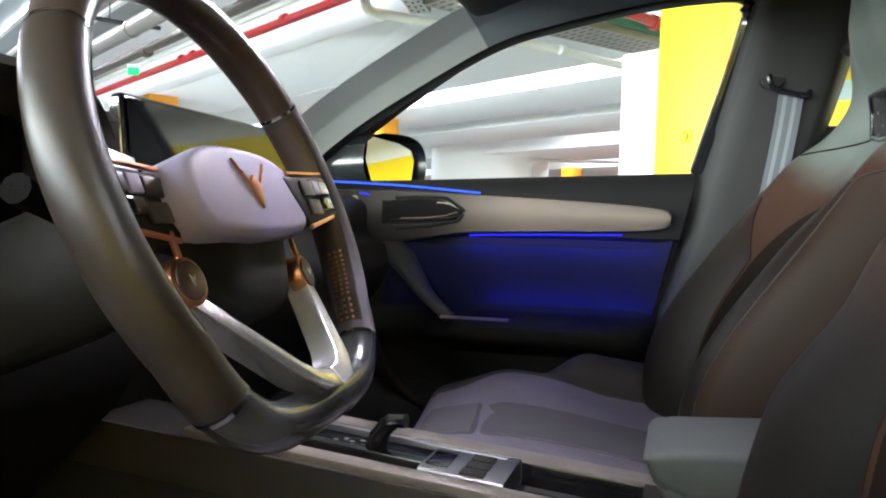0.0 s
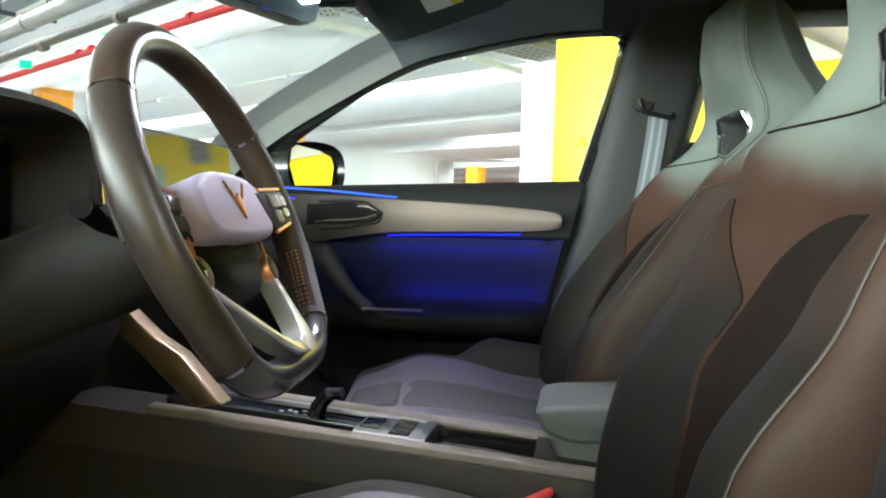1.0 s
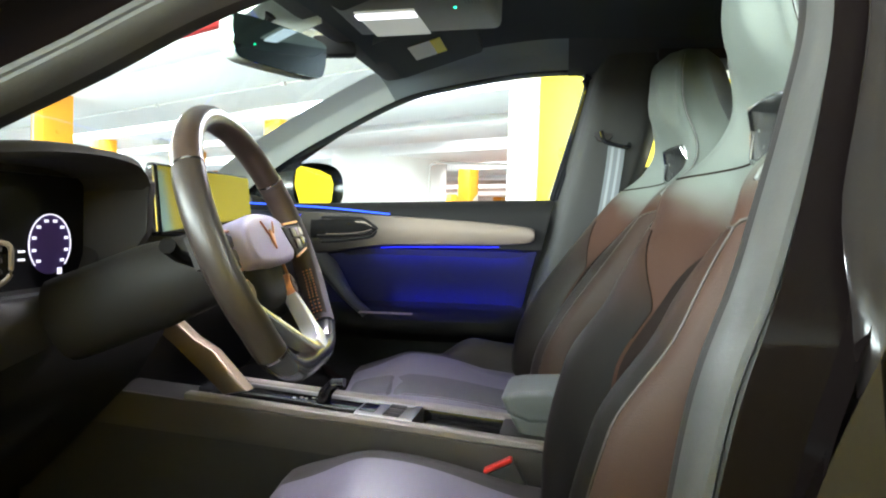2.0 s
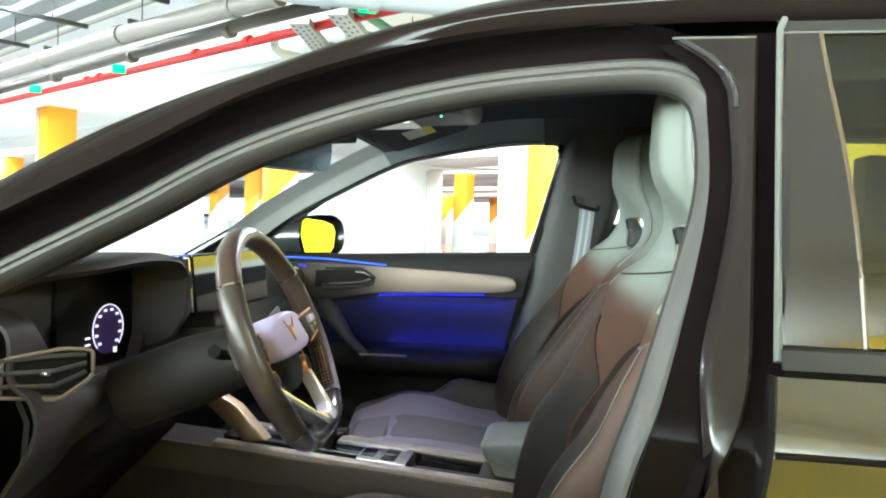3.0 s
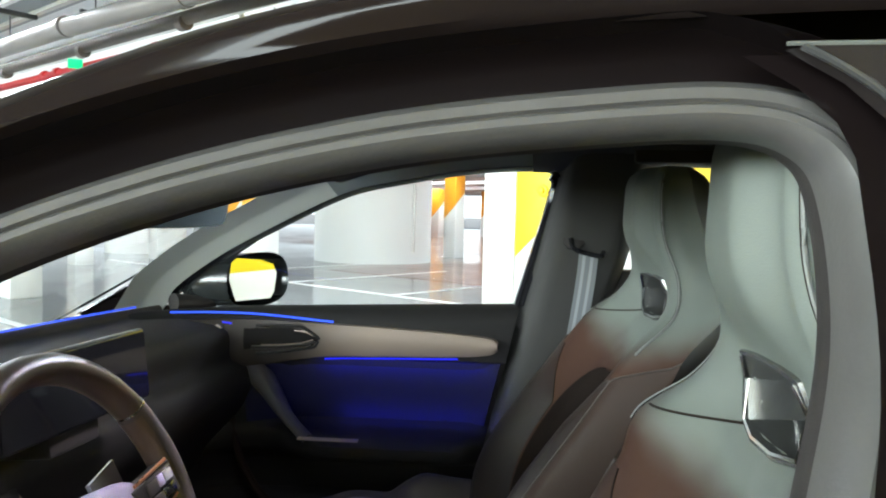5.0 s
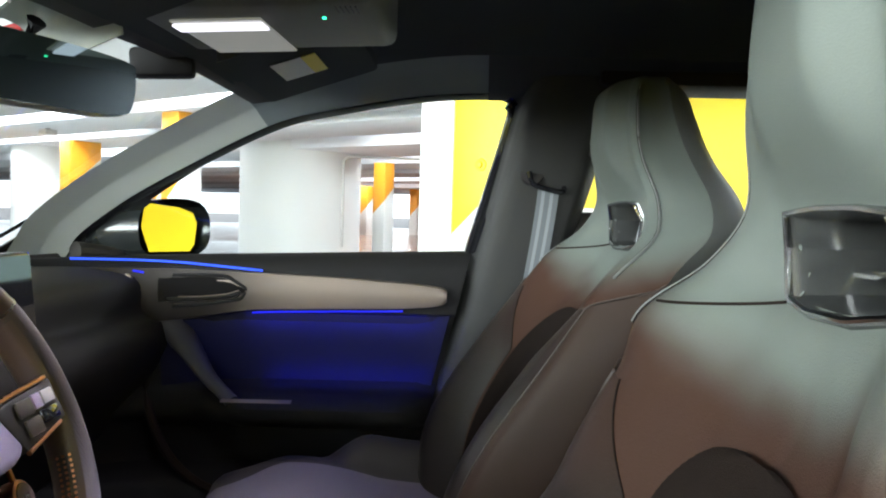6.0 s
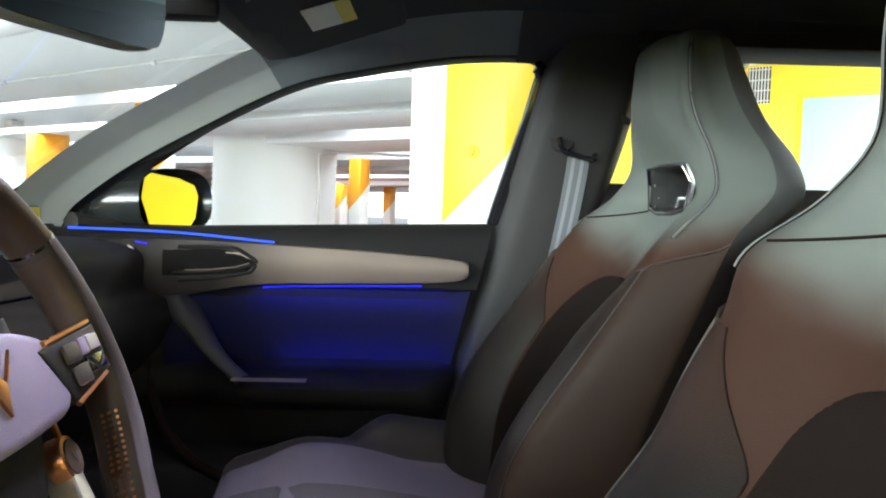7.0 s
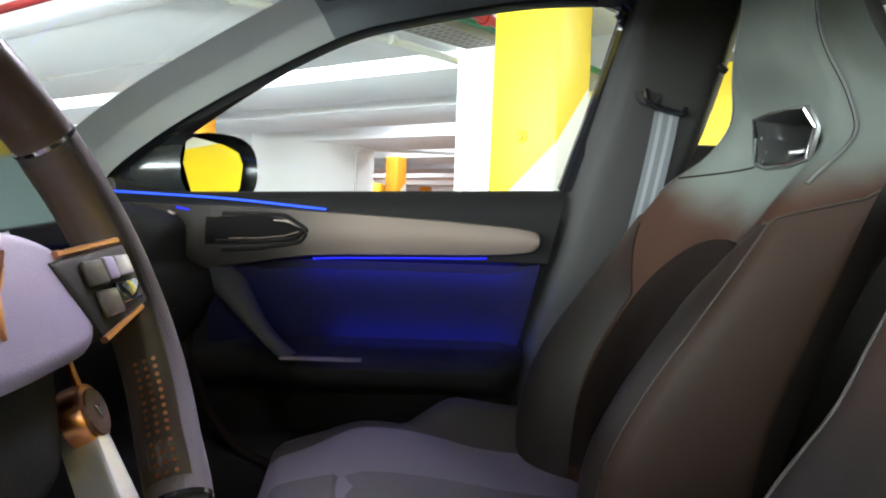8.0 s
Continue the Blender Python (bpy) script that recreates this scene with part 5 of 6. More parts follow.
part("side_wedge", plate([(-0.76, 0.80), (-0.69, 0.80), (-0.597, 0.724), (-0.557, 0.702), (-0.488, 0.632), (-0.536, 0.622), (-0.632, 0.704)], 0.03, 0.006, 2, m=Matrix(((1, 0, 0, 0), (0, 0, -1, -0.105), (0, 1, 0, 0), (0, 0, 0, 1)))), M_BRONZE, dash, "broad bronze trim wedge running down to the console")

# ---- centre screen ----
scr = thing("centre_screen", "black glossy tablet-like centre screen, switched off, on the dashboard", "screen", at=(-0.60, -0.09, 0.975))
bm = box(-0.010, 0.008, -0.178, 0.178, -0.062, 0.062, 0.006, 3)
part("casing", bm, M_GLOSSB, scr)
part("glass", box(0.0084, 0.0100, -0.172, 0.172, -0.056, 0.056), M_SCREEN, scr, "dark reflecting screen glass")
part("foot", box(-0.14, -0.010, -0.06, 0.06, -0.10, -0.01, 0.01), M_PLAST, scr)
part("side_chrome", box(-0.008, 0.006, -0.1815, -0.1782, -0.055, 0.055, 0.001, 1), M_CHROME, scr, "chrome side edge")
scr.matrix_world = pose(-0.60, -0.09, 0.975, 0, -6, 0)

# ---- steering wheel ----
TH, PSI = radians(23.8), radians(6.2)
WM = Matrix.Translation((-0.331, -0.438, 0.9155)) @ Matrix.Rotation(PSI, 4, "Z") @ Matrix(((0, -math.sin(TH), math.cos(TH), 0), (1, 0, 0, 0), (0, math.cos(TH), math.sin(TH), 0), (0, 0, 0, 1)))
wheel = thing("steering_wheel", "flat-bottomed leather steering wheel with copper details", "steering wheel")
wheel.matrix_world = WM


def rim_point(a):
    x, y = 0.1805 * math.cos(a), 0.1805 * math.sin(a)
    lim = -0.174
    if y < -0.105:
        u = (-0.105 - y) / 0.0755
        y = -0.105 + (lim + 0.105) * math.sin(min(u, 1) * math.pi / 2)
        x *= 1 + 0.03 * math.sin(u * math.pi)
    return Vector((x, y, 0.0))


def rim_arc(a0, a1, n, r=0.0172):
    return tube([rim_point(radians(a0 + (a1 - a0) * i / (n - 1))) for i in range(n)], r, 16, up=(0, 0, 1), squash=1.12)


part("upper_rim", rim_arc(33, 147, 40), M_WHEELD, wheel, "smooth dark leather rim top")
part("side_grip", rim_arc(-46, 32.2, 30, 0.0178), M_GRIPLIT, wheel, "perforated leather grip")
part("side_grip", rim_arc(147.8, 226, 30, 0.0178), M_GRIPSHADE, wheel, "perforated leather grip")
part("lower_rim", rim_arc(226.8, 313.2, 30), mat("gloss_dark_rim", (0.050, 0.049, 0.058), 0.26, var=0.05, coat=0.4), wheel, "smooth gloss lower rim")
for a in (32.6, 147.4, 226.4, 313.6):
    part("rim_band", rim_arc(a - 0.45, a + 0.45, 3, 0.0181), M_CHROME, wheel, "thin chrome band")
for s in (1, -1):
    st = []
    for i in range(14):
        a = radians(-43 + 24 * i / 13) if s > 0 else radians(223 - 24 * i / 13)
        p = rim_point(a)
        c = p.normalized()
        for w in (-0.010, -0.002, 0.006):
            q = p + (c * math.cos(radians(168 - w * 2000)) + Vector((0, 0, 1.12 * math.sin(radians(168 - w * 2000))))) * 0.0181
            st.append(disc(q, (q - p).normalized(), 0.0015, 0.0010, 6))
    inner = []
    for i in range(26):
        a = radians(-44 + 74 * i / 25) if s > 0 else radians(224 - 74 * i / 25)
        p = rim_point(a)
        c = p.normalized()
        inner.append([p + (c * math.cos(q) + Vector((0, 0, 1.12 * math.sin(q)))) * 0.0183 for q in [radians(132 + 110 * j / 9) for j in range(10)]])
    part("grip_inner", sheet(inner), M_WHEELD, wheel, "smooth brown leather inside the grip")
    part("perforation", join(*st), M_COPPER, wheel, "rows of copper dots inside the grip", kind="stuff")


def dome(outline, z0, rise, n=5):
    """A cushion-like cap over an outline."""
    cx = sum(p[0] for p in outline) / len(outline)
    cy = sum(p[1] for p in outline) / len(outline)
    rows = []
    for i in range(n + 1):
        f = i / n
        k = math.cos(f * math.pi / 2) ** 0.55 if f < 1 else 0.0
        rows.append([Vector((cx + (x - cx) * k, cy + (y - cy) * k, z0 + rise * math.sin(f * math.pi / 2))) for x, y in outline])
    rows.insert(0, [Vector((x, y, z0 - 0.03)) for x, y in outline])
    return sheet(rows, closed_u=True)


COVER = [(p.x, p.y) for p in spline([(-0.078, -0.032, 0), (-0.094, -0.010, 0), (-0.088, 0.018, 0), (-0.052, 0.034, 0), (0, 0.038, 0), (0.052, 0.034, 0), (0.088, 0.018, 0), (0.094, -0.010, 0), (0.078, -0.032, 0), (0.04, -0.036, 0), (0, -0.037, 0), (-0.04, -0.036, 0)], 60, closed=True)]
part("airbag_cover", plate(COVER, 0.050, 0.009, 4, m=pose(0, 0, -0.034)), M_AIRBAG, wheel, "pale lavender-grey airbag cover")
LOWER = [(p.x, p.y) for p in spline([(-0.085, -0.012, 0), (-0.07, -0.06, 0), (-0.045, -0.088, 0), (0, -0.095, 0), (0.045, -0.088, 0), (0.07, -0.06, 0), (0.085, -0.012, 0), (0, -0.028, 0)], 40, closed=True)]
part("hub", dome(LOWER, -0.022, 0.020), M_DOORP, wheel, "dark lower hub cover")
part("emblem", join(*[plate([(k * 0.003, -0.006), (k * 0.026, 0.018), (k * 0.014, 0.002)] if k > 0 else [(-0.014, 0.002), (-0.026, 0.018), (-0.003, -0.006)], 0.003, 0.0006, m=pose(0, 0.006, 0.0155)) for k in (1, -1)], plate([(0, -0.020), (0.009, 0.0), (0, 0.008), (-0.009, 0.0)], 0.003, 0.0006, m=pose(0, 0.004, 0.0155))), M_COPPER, wheel, "plain copper emblem")
for s in (1, -1):
    sp = part("spoke", plate([(s * 0.060, 0.016), (s * 0.160, 0.022), (s * 0.162, -0.018), (s * 0.085, -0.030)] if s > 0 else [(-0.085, -0.030), (-0.162, -0.018), (-0.160, 0.022), (-0.060, 0.016)], 0.026, 0.004, m=pose(0, 0, -0.008 if s > 0 else -0.034)), M_PLAST, wheel, "dark side spoke")
    zb = 0.018 if s > 0 else -0.008
    for nm, x0, x1, y0, y1, mt in (("button", 0.088, 0.112, -0.002, 0.013, M_WHEELH), ("button", 0.114, 0.128, 0.000, 0.014, M_AIRBAG), ("toggle", 0.130, 0.150, 0.001, 0.014, M_SPOKE if s > 0 else M_WHEELH), ("button", 0.092, 0.116, -0.020, -0.005, M_WHEELH), ("button", 0.118, 0.148, -0.015, -0.002, M_GLOSSB)):
        part(nm, box(min(s * x0, s * x1), max(s * x0, s * x1), y0, y1, zb, zb + 0.0035, 0.0016), mt, sp)
    part("spoke_edge", tube([(s * 0.086, -0.031, 0.003 + s * 0.013), (s * 0.150, -0.020, 0.003 + s * 0.013)], 0.0022, 6), M_COPPER, sp, "copper edge")
    part("spoke_edge", tube([(s * 0.070, 0.019, 0.004 + s * 0.013), (s * 0.152, 0.024, 0.004 + s * 0.013)], 0.0022, 6), M_COPPER, sp, "copper edge")
    bx, by = (0.092, -0.066) if s > 0 else (-0.096, -0.060)
    rb = part("round_button", disc((bx, by, -0.020), (s * 0.10, 0, 1), 0.0178, 0.013, 32, 0.003), M_COPPER, wheel, "round button with a copper rim")
    part("button_face", disc((bx + s * 0.0013, by, -0.0072), (s * 0.10, 0, 1), 0.0138, 0.0016, 28, 0.0006), mat("smoky_button_face", (0.10, 0.065, 0.055), 0.35, spec=0.3), rb, "smoky brown button face")
    part("button_mark", plate([(-0.004, 0.004), (0, -0.005), (0.004, 0.004), (0, 0.001)], 0.001, m=pose(bx + s * 0.0015, by, -0.0054)), M_CHROME, rb)
    part("button_stem", box(bx - 0.0022, bx + 0.0022, by + 0.0170, by + 0.036, -0.012, -0.008, 0.001), M_COPPER, rb)
    arm = [(s * 0.088, -0.070), (s * 0.102, -0.076), (s * 0.048, -0.148), (s * 0.026, -0.163), (s * 0.0, -0.166), (s * 0.0, -0.149), (s * 0.020, -0.146), (s * 0.034, -0.136)]
    bm = plate(arm if s < 0 else arm[::-1], 0.022, 0.003, m=pose(0, 0, -0.030))
    for q in bm.verts:
        q.co.z += 0.42 * max(-0.078 - q.co.y, 0.0)
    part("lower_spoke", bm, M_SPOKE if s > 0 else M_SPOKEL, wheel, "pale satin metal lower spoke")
part("column_shroud", tube([(0, -0.01, -0.02), (0, -0.005, -0.08), (0, 0.0, -0.16), (0, 0.005, -0.30)], [0.036, 0.052, 0.060, 0.060], 20, squash=0.85), M_SHROUD, wheel, "dark steering column shroud")
for s in (1, -1):
    part("stalk", tube([(s * 0.05, 0.0, -0.07), (s * 0.12, 0.012, -0.065), (s * 0.16, 0.022, -0.055)], [0.008, 0.008, 0.010], 10), M_CARPET, wheel, "dark column stalk")
    part("shift_paddle", plate([(s * 0.07, 0.04), (s * 0.13, 0.05), (s * 0.135, -0.02), (s * 0.075, -0.01)] if s > 0 else [(-0.075, -0.01), (-0.135, -0.02), (-0.13, 0.05), (-0.07, 0.04)], 0.005, 0.001, m=pose(0, 0, -0.035)), M_ALU, wheel)

# ---- centre console ----
con = thing("centre_console", "dark centre console with gear selector and open cup tray", "centre console")


def top_z(x):
    return 0.612 - 0.066 * (x + 0.537)


csec = []
for i in range(21):
    x = -0.95 + 1.05 * i / 20
    z = top_z(x) - 0.035
    csec.append([Vector((x, y, zz)) for y, zz in ((-0.150, 0.28), (-0.140, 0.42), (-0.126, z - 0.02), (-0.120, z), (0.060, z), (0.068, z - 0.02), (0.08, 0.42), (0.09, 0.28))])
part("body", sheet(csec, cap=True), M_PLAST, con)


def rail(y0, y1, x0, x1, h=0.036, bev=0.006, n=8):
    rows = []
    for i in range(n + 1):
        x = x0 + (x1 - x0) * i / n
        z = top_z(x)
        rows.append([Vector((x, a, b)) for a, b in ((y0, z - h), (y0, z - bev), (y0 + bev * 0.3, z - bev * 0.3), (y0 + bev, z), (y1 - bev, z), (y1 - bev * 0.3, z - bev * 0.3), (y1, z - bev), (y1, z - h))])
    return sheet(rows, closed_u=True, cap=True)


bm = rail(-0.128, -0.1225, -0.94, 0.07, 0.07)
bm.transform(pose(0, 0, -0.011))
part("side_panel", bm, mat("dark_brown_console_side", (0.046, 0.037, 0.032), 0.5, var=0.15, grain=0.2, gscale=900, spec=0.3), con, "dark brown console side panel")
part("near_rail", rail(-0.122, -0.090, -0.62, 0.06), M_CONS, con, "brown-grey satin side rail")
part("far_rail", rail(0.022, 0.062, -0.62, 0.06), M_CONS, con, "brown-grey satin side rail")
part("metal_strip", rail(0.008, 0.018, -0.60, -0.20, 0.036, 0.003), M_ALU, con, "brushed aluminium strip")
part("gear_panel", rail(-0.066, -0.014, -0.62, -0.30, 0.034, 0.003), M_GLOSSB, con, "gloss black gear panel")
part("button_panel", rail(-0.088, 0.004, -0.30, -0.205, 0.034, 0.004), M_ALU, con, "grey button panel")
for k in range(3):
    part("button", box(-0.016, 0.016, -0.011, 0.011, 0, 0.004, 0.002, m=pose(-0.232, -0.072 + 0.028 * k, top_z(-0.232) - 0.001, 0, 3.8, 0)), M_PLAST, con)
part("button_well", box(-0.018, 0.012, -0.03, 0.02, 0, 0.0025, 0.001, m=pose(-0.278, -0.04, top_z(-0.275), 0, 3.8, 0)), M_GLOSSB, con)
for k in range(4):
    part("gear_mark", box(-0.003, 0.003, -0.002, 0.002, 0, 0.0008, m=pose(-0.43 + 0.012 * k, -0.05 + 0.008 * (k % 2), top_z(-0.42) + 0.001, 0, 3.8, 0)), M_LABELW, con)
sel = part("gear_selector", tube(spline([(-0.375, -0.045, 0.596), (-0.368, -0.045, 0.618), (-0.352, -0.045, 0.636), (-0.332, -0.045, 0.640)], 14), [0.017] * 5 + [0.015] * 5 + [0.012] * 4, 12, squash=0.8), M_GLOSSB, con, "stubby black gear selector")
bm = rail(0.0185, 0.0215, -0.189, -0.031, 0.034, 0.001)
bm.transform(pose(0, 0, -0.005))
part("tray_wall", bm, M_GLOSSB, con, "black tray wall")
part("cup_divider", rail(-0.088, 0.020, -0.206, -0.190, 0.034, 0.004), M_ALU, con)
part("tray_end", rail(-0.0895, 0.0215, -0.03, 0.06, 0.036, 0.006), M_PLAST, con)
part("cup_clip", tube(spline([(-0.17, -0.05, top_z(-0.17) - 0.018), (-0.11, -0.055, top_z(-0.11) - 0.016), (-0.045, -0.06, top_z(-0.045) - 0.018)], 10), 0.007, 8), M_PLAST, con)

# ---- armrest ----
arm = thing("armrest", "grey leather-covered centre armrest box between the seats", "armrest")
ASEC = [(-0.030, 0.638), (-0.022, 0.646), (0.0, 0.651), (0.31, 0.678), (0.34, 0.67), (0.34, 0.61), (0.02, 0.597), (-0.018, 0.611)]
bm = plate(ASEC, 0.165, 0.010, 3, m=Matrix(((1, 0, 0, 0), (0, 0, -1, 0.085), (0, 1, 0, 0), (0, 0, 0, 1))))
M_ARMREST = mat("dark_grey_armrest_leather", (0.105, 0.112, 0.110), 0.5, var=0.1, scale=9, grain=0.2, gscale=650, spec=0.3)
part("lid", bm, M_ARMREST, arm, "padded grey lid")
part("bin", plate([(-0.014, 0.605), (0.32, 0.605), (0.32, 0.45), (0.05, 0.45), (0.012, 0.560)], 0.150, 0.008, m=Matrix(((1, 0, 0, 0), (0, 0, -1, 0.078), (0, 1, 0, 0), (0, 0, 0, 1)))), M_ARMREST, arm, "grey lower bin")

# ---- seats ----
ZS = [0.50, 0.65, 0.75, 0.85, 0.95, 1.03, 1.08, 1.13, 1.20, 1.28, 1.325, 1.345]
XB = [-0.005, 0.002, 0.038, 0.100, 0.185, 0.240, 0.280, 0.296, 0.288, 0.288, 0.293, 0.304]   # bolster fronts
XC = [0.090, 0.100, 0.122, 0.168, 0.232, 0.286, 0.322, 0.306, 0.266, 0.262, 0.268, 0.290]     # centre front
WF = [0.200, 0.205, 0.210, 0.210, 0.205, 0.200, 0.175, 0.136, 0.108, 0.088, 0.080, 0.068]
WB = [0.250, 0.255, 0.255, 0.252, 0.250, 0.246, 0.240, 0.205, 0.138, 0.106, 0.097, 0.083]
XE = [0.160, 0.170, 0.190, 0.225, 0.275, 0.318, 0.352, 0.368, 0.371, 0.357, 0.350, 0.347]       # side seam
XK = [0.220, 0.240, 0.270, 0.310, 0.360, 0.405, 0.445, 0.450, 0.432, 0.408, 0.390, 0.365]         # back


def seat_val(t, z):
    return curve_at(list(zip(ZS, t)), z)


def front_x(y, z):
    return seat_val(XC, z) + (seat_val(XB, z) - seat_val(XC, z)) * ss(0.35, 0.92, abs(y) / seat_val(WF, z))


def seat_section(z, y0):
    xb, xc, wf, wb, xe, xk = (seat_val(t, z) for t in (XB, XC, WF, WB, XE, XK))
    half = []
    for k in range(25):
        f = k / 24
        s = ss(0.35, 0.92, f)
        half.append((xc + (xb - xc) * s, wf * f))
    half.append((xb + 0.010, wf + 0.012 + 0.10 * (wb - wf)))
    half.append((xb + (xe - xb) * 0.5, wf + (wb - wf) * 0.62))
    half.append((xe - 0.010, wb - 0.004))
    half.append((xe, wb))
    g = 0.055 * math.exp(-((z - 0.955) / 0.08) ** 2)
    half = [(x, y, z + g * (min(y / 0.2, 1.1) - 0.35)) for x, y in half]
    front = [Vector((x, y0 - y, zq)) for x, y, zq in reversed(half)] + [Vector((x, y0 + y, zq)) for x, y, zq in half[1:]]
    zb = z + g * (min(wb / 0.2, 1.1) - 0.35)
    return front, [Vector((xe, y0 + wb, zb)), Vector((xe + (xk - xe) * 0.55, y0 + wb * 0.94, zb)), Vector((xk, y0 + wb * 0.72, z)), Vector((xk + 0.008, y0, z)), Vector((xk, y0 - wb * 0.72, z)), Vector((xe + (xk - xe) * 0.55, y0 - wb * 0.94, zb)), Vector((xe, y0 - wb, zb))]


M_CUSHD = mat("dark_lavender_cushion_cloth", (0.074, 0.067, 0.080), 0.7, var=0.15, grain=0.3, gscale=800)
M_FRAME = mat("smoked_metal_frame", (0.17, 0.172, 0.168), 0.22, metal=0.75)
HOLE_Z, HOLE_H, HOLE_W = 1.094, 0.029, 0.060


def seam_at(z):
    """Where the bolster begins, as a share of the front's half width."""
    return 0.56 + 0.41 * (min(max((z - 0.84) / 0.10, 0.0), 1.0)) ** 1.2


def on_seat(z, c, t, y0, lift=0.0):
    """A point of the backrest's skin: c the side, t the place along the section from its middle (0) to its side seam (28)."""
    f, _ = seat_section(z, y0)
    m = len(f) // 2
    t = min(max(t, 0.0), 27.999)
    k = int(t)
    a, b = f[m + c * k], f[m + c * (k + 1)]
    p = a.lerp(b, t - k)
    d = b - a
    n = Vector((-d.y * c, d.x * c, 0))
    if n.length > 1e-9:
        p = p + n.normalized() * lift
    return p


def bolster_grid(c, y0):
    rows = []
    for i in range(31):
        v = i / 30
        row = []
        for j in range(21):
            u = j / 20
            z = 0.50 + (0.930 + 0.035 * max(u - 0.5, 0) / 0.5 - 0.50) * v
            t0 = seam_at(z) * 24
            t = t0 + (24.5 - t0) * u * 2 if u <= 0.5 else 24.5 + 3.5 * (u - 0.5) * 2
            puff = (0.011 if u <= 0.5 else 0.007) * math.sin(math.pi * (u * 2 if u <= 0.5 else u * 2 - 1)) ** 0.7 if 0 < u < 1 and u != 0.5 else 0.0
            row.append(on_seat(z, c, t, y0, 0.002 + puff * min(1.0, (1 - v) * 7)))
        rows.append(row)
    return rows


def build_seat(y0, dx, label, drop=0.0, fx=0.0, upright=0.0, lift=0.080, dz=0.0, yaw=5.0, head=0.0, waist=0.0, tall=0.0, skins=(M_BOLFADE_FAR, M_BOLSIDE_SHADE)):
    seat = thing("front_seat", label, "car seat", "front seats", at=(0.05 + dx, y0, 0.27))
    inv = Matrix.Translation((-0.05, -y0, -0.27))
    zz = [0.50 + 0.845 * i / 112 for i in range(113)]
    fr, bk = zip(*[seat_section(z, y0) for z in zz])
    cols = len(fr[0])
    mid = cols // 2

    def in_loop(y, z, k):
        """Inside the opening's six-sided outline, k times its size."""
        y, z = abs(y) / k, z / k
        return z < 0.038 and z > -0.041 and y < (0.079 - 0.0095 * max(z - 0.008, 0) / 0.026 if z > 0.008 else 0.079 - 0.012 * (0.008 - z) / 0.042)

    def hole_front(i, j):
        q = (fr[i][j] + fr[i][min(j + 1, cols - 1)] + fr[min(i + 1, 112)][j]) / 3
        return in_loop(q.y - y0, q.z - HOLE_Z, 0.96)

    def hole_back(i, j):
        zc = (zz[i] + zz[min(i + 1, 112)]) / 2
        return abs(zc - HOLE_Z) < HOLE_H and j in (2, 3)

    top = [fr[-1][k] * 0.35 + Vector((0.34, y0, 1.352)) * 0.65 for k in range(cols)]
    bm = sheet(list(fr) + [top], skip=hole_front)
    bm.transform(inv)
    back = part("backrest", bm, M_SEATFADE, seat, "grey leather backrest with open head part, brown shade painted below", sharp=70)
    for c in (-1, 1):
        path = [on_seat(0.80 + 0.130 * i / 29, c, seam_at(0.80 + 0.130 * i / 29) * 24, y0, 0.001) for i in range(30)]
        bm = tube(path, 0.0012, 6)
        bm.transform(inv)
        part("panel_seam", bm, M_LEATHD, back)
        grid = bolster_grid(c, y0)
        for nm, cut, mt, lb in (("bolster", slice(0, 11), skins[0], "padded brown bolster, shade painted darker towards the bottom"), ("bolster_side", slice(10, 21), skins[1], "brown leather side of the bolster")):
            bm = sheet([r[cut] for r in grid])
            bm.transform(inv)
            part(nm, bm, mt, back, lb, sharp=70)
        bm = tube([r[10] + Vector((-0.001, c * 0.0012, 0)) for r in grid], 0.0015, 6)
        bm.transform(inv)
        part("piping", bm, M_PIPING, back, "tan piping along the bolster's edge")
        bm = tube([q + Vector((0, c * 0.001, 0.001)) for q in grid[-1][8:]], 0.0020, 6)
        bm.transform(inv)
        part("bolster_seam", bm, M_PIPING, back, "stitched seam over the bolster")
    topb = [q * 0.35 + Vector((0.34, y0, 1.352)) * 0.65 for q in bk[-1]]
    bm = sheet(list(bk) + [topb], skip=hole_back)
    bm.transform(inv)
    part("back_shell", bm, M_SHELL, back, "plastic back shell, grey at the top, darker towards the bottom", sharp=60)
    bm = sheet([[fr[-1][k] * 0.36 + Vector((0.34, y0, 1.3518)) * 0.64 for k in range(cols)], [Vector((0.345, y0, 1.353))] * cols])
    bm.transform(inv)
    part("head_cap", bm, M_LEATH, back)
    # metal framed opening through the head part
    loopf = [(-0.080, 0.036), (-0.03, 0.040), (0.03, 0.040), (0.080, 0.036), (0.092, 0.008), (0.078, -0.036), (0.03, -0.044), (-0.03, -0.044), (-0.078, -0.036), (-0.092, 0.008)]
    loopf = [(a * 0.86, b * 0.95) for a, b in loopf]
    xb = seat_val(XK, HOLE_Z)
    rows = []
    for k, d in ((1.13, 0.002), (1.08, -0.004), (1.0, -0.006), (0.94, 0.002), (0.90, 0.03)):
        rows.append([Vector((front_x(a * k, HOLE_Z + b * k) + d, y0 + a * k, HOLE_Z + b * k)) for a, b in loopf])
    rows.append([Vector((xb + 0.006, y0 + a * 0.86, HOLE_Z + b * 0.86)) for a, b in loopf])
    bm = sheet(rows, closed_u=True)
    bm.transform(inv)
    part("opening_frame", bm, M_FRAME, back, "smoked metal-framed opening under the head part", sharp=25)
    edge = [Vector((front_x(a * 0.98, HOLE_Z + b * 0.98) - 0.006, y0 + a * 0.98, HOLE_Z + b * 0.98)) for a, b in loopf]
    bm = tube(edge[3:] + edge[:1], 0.0028, 6)
    bm.transform(inv)
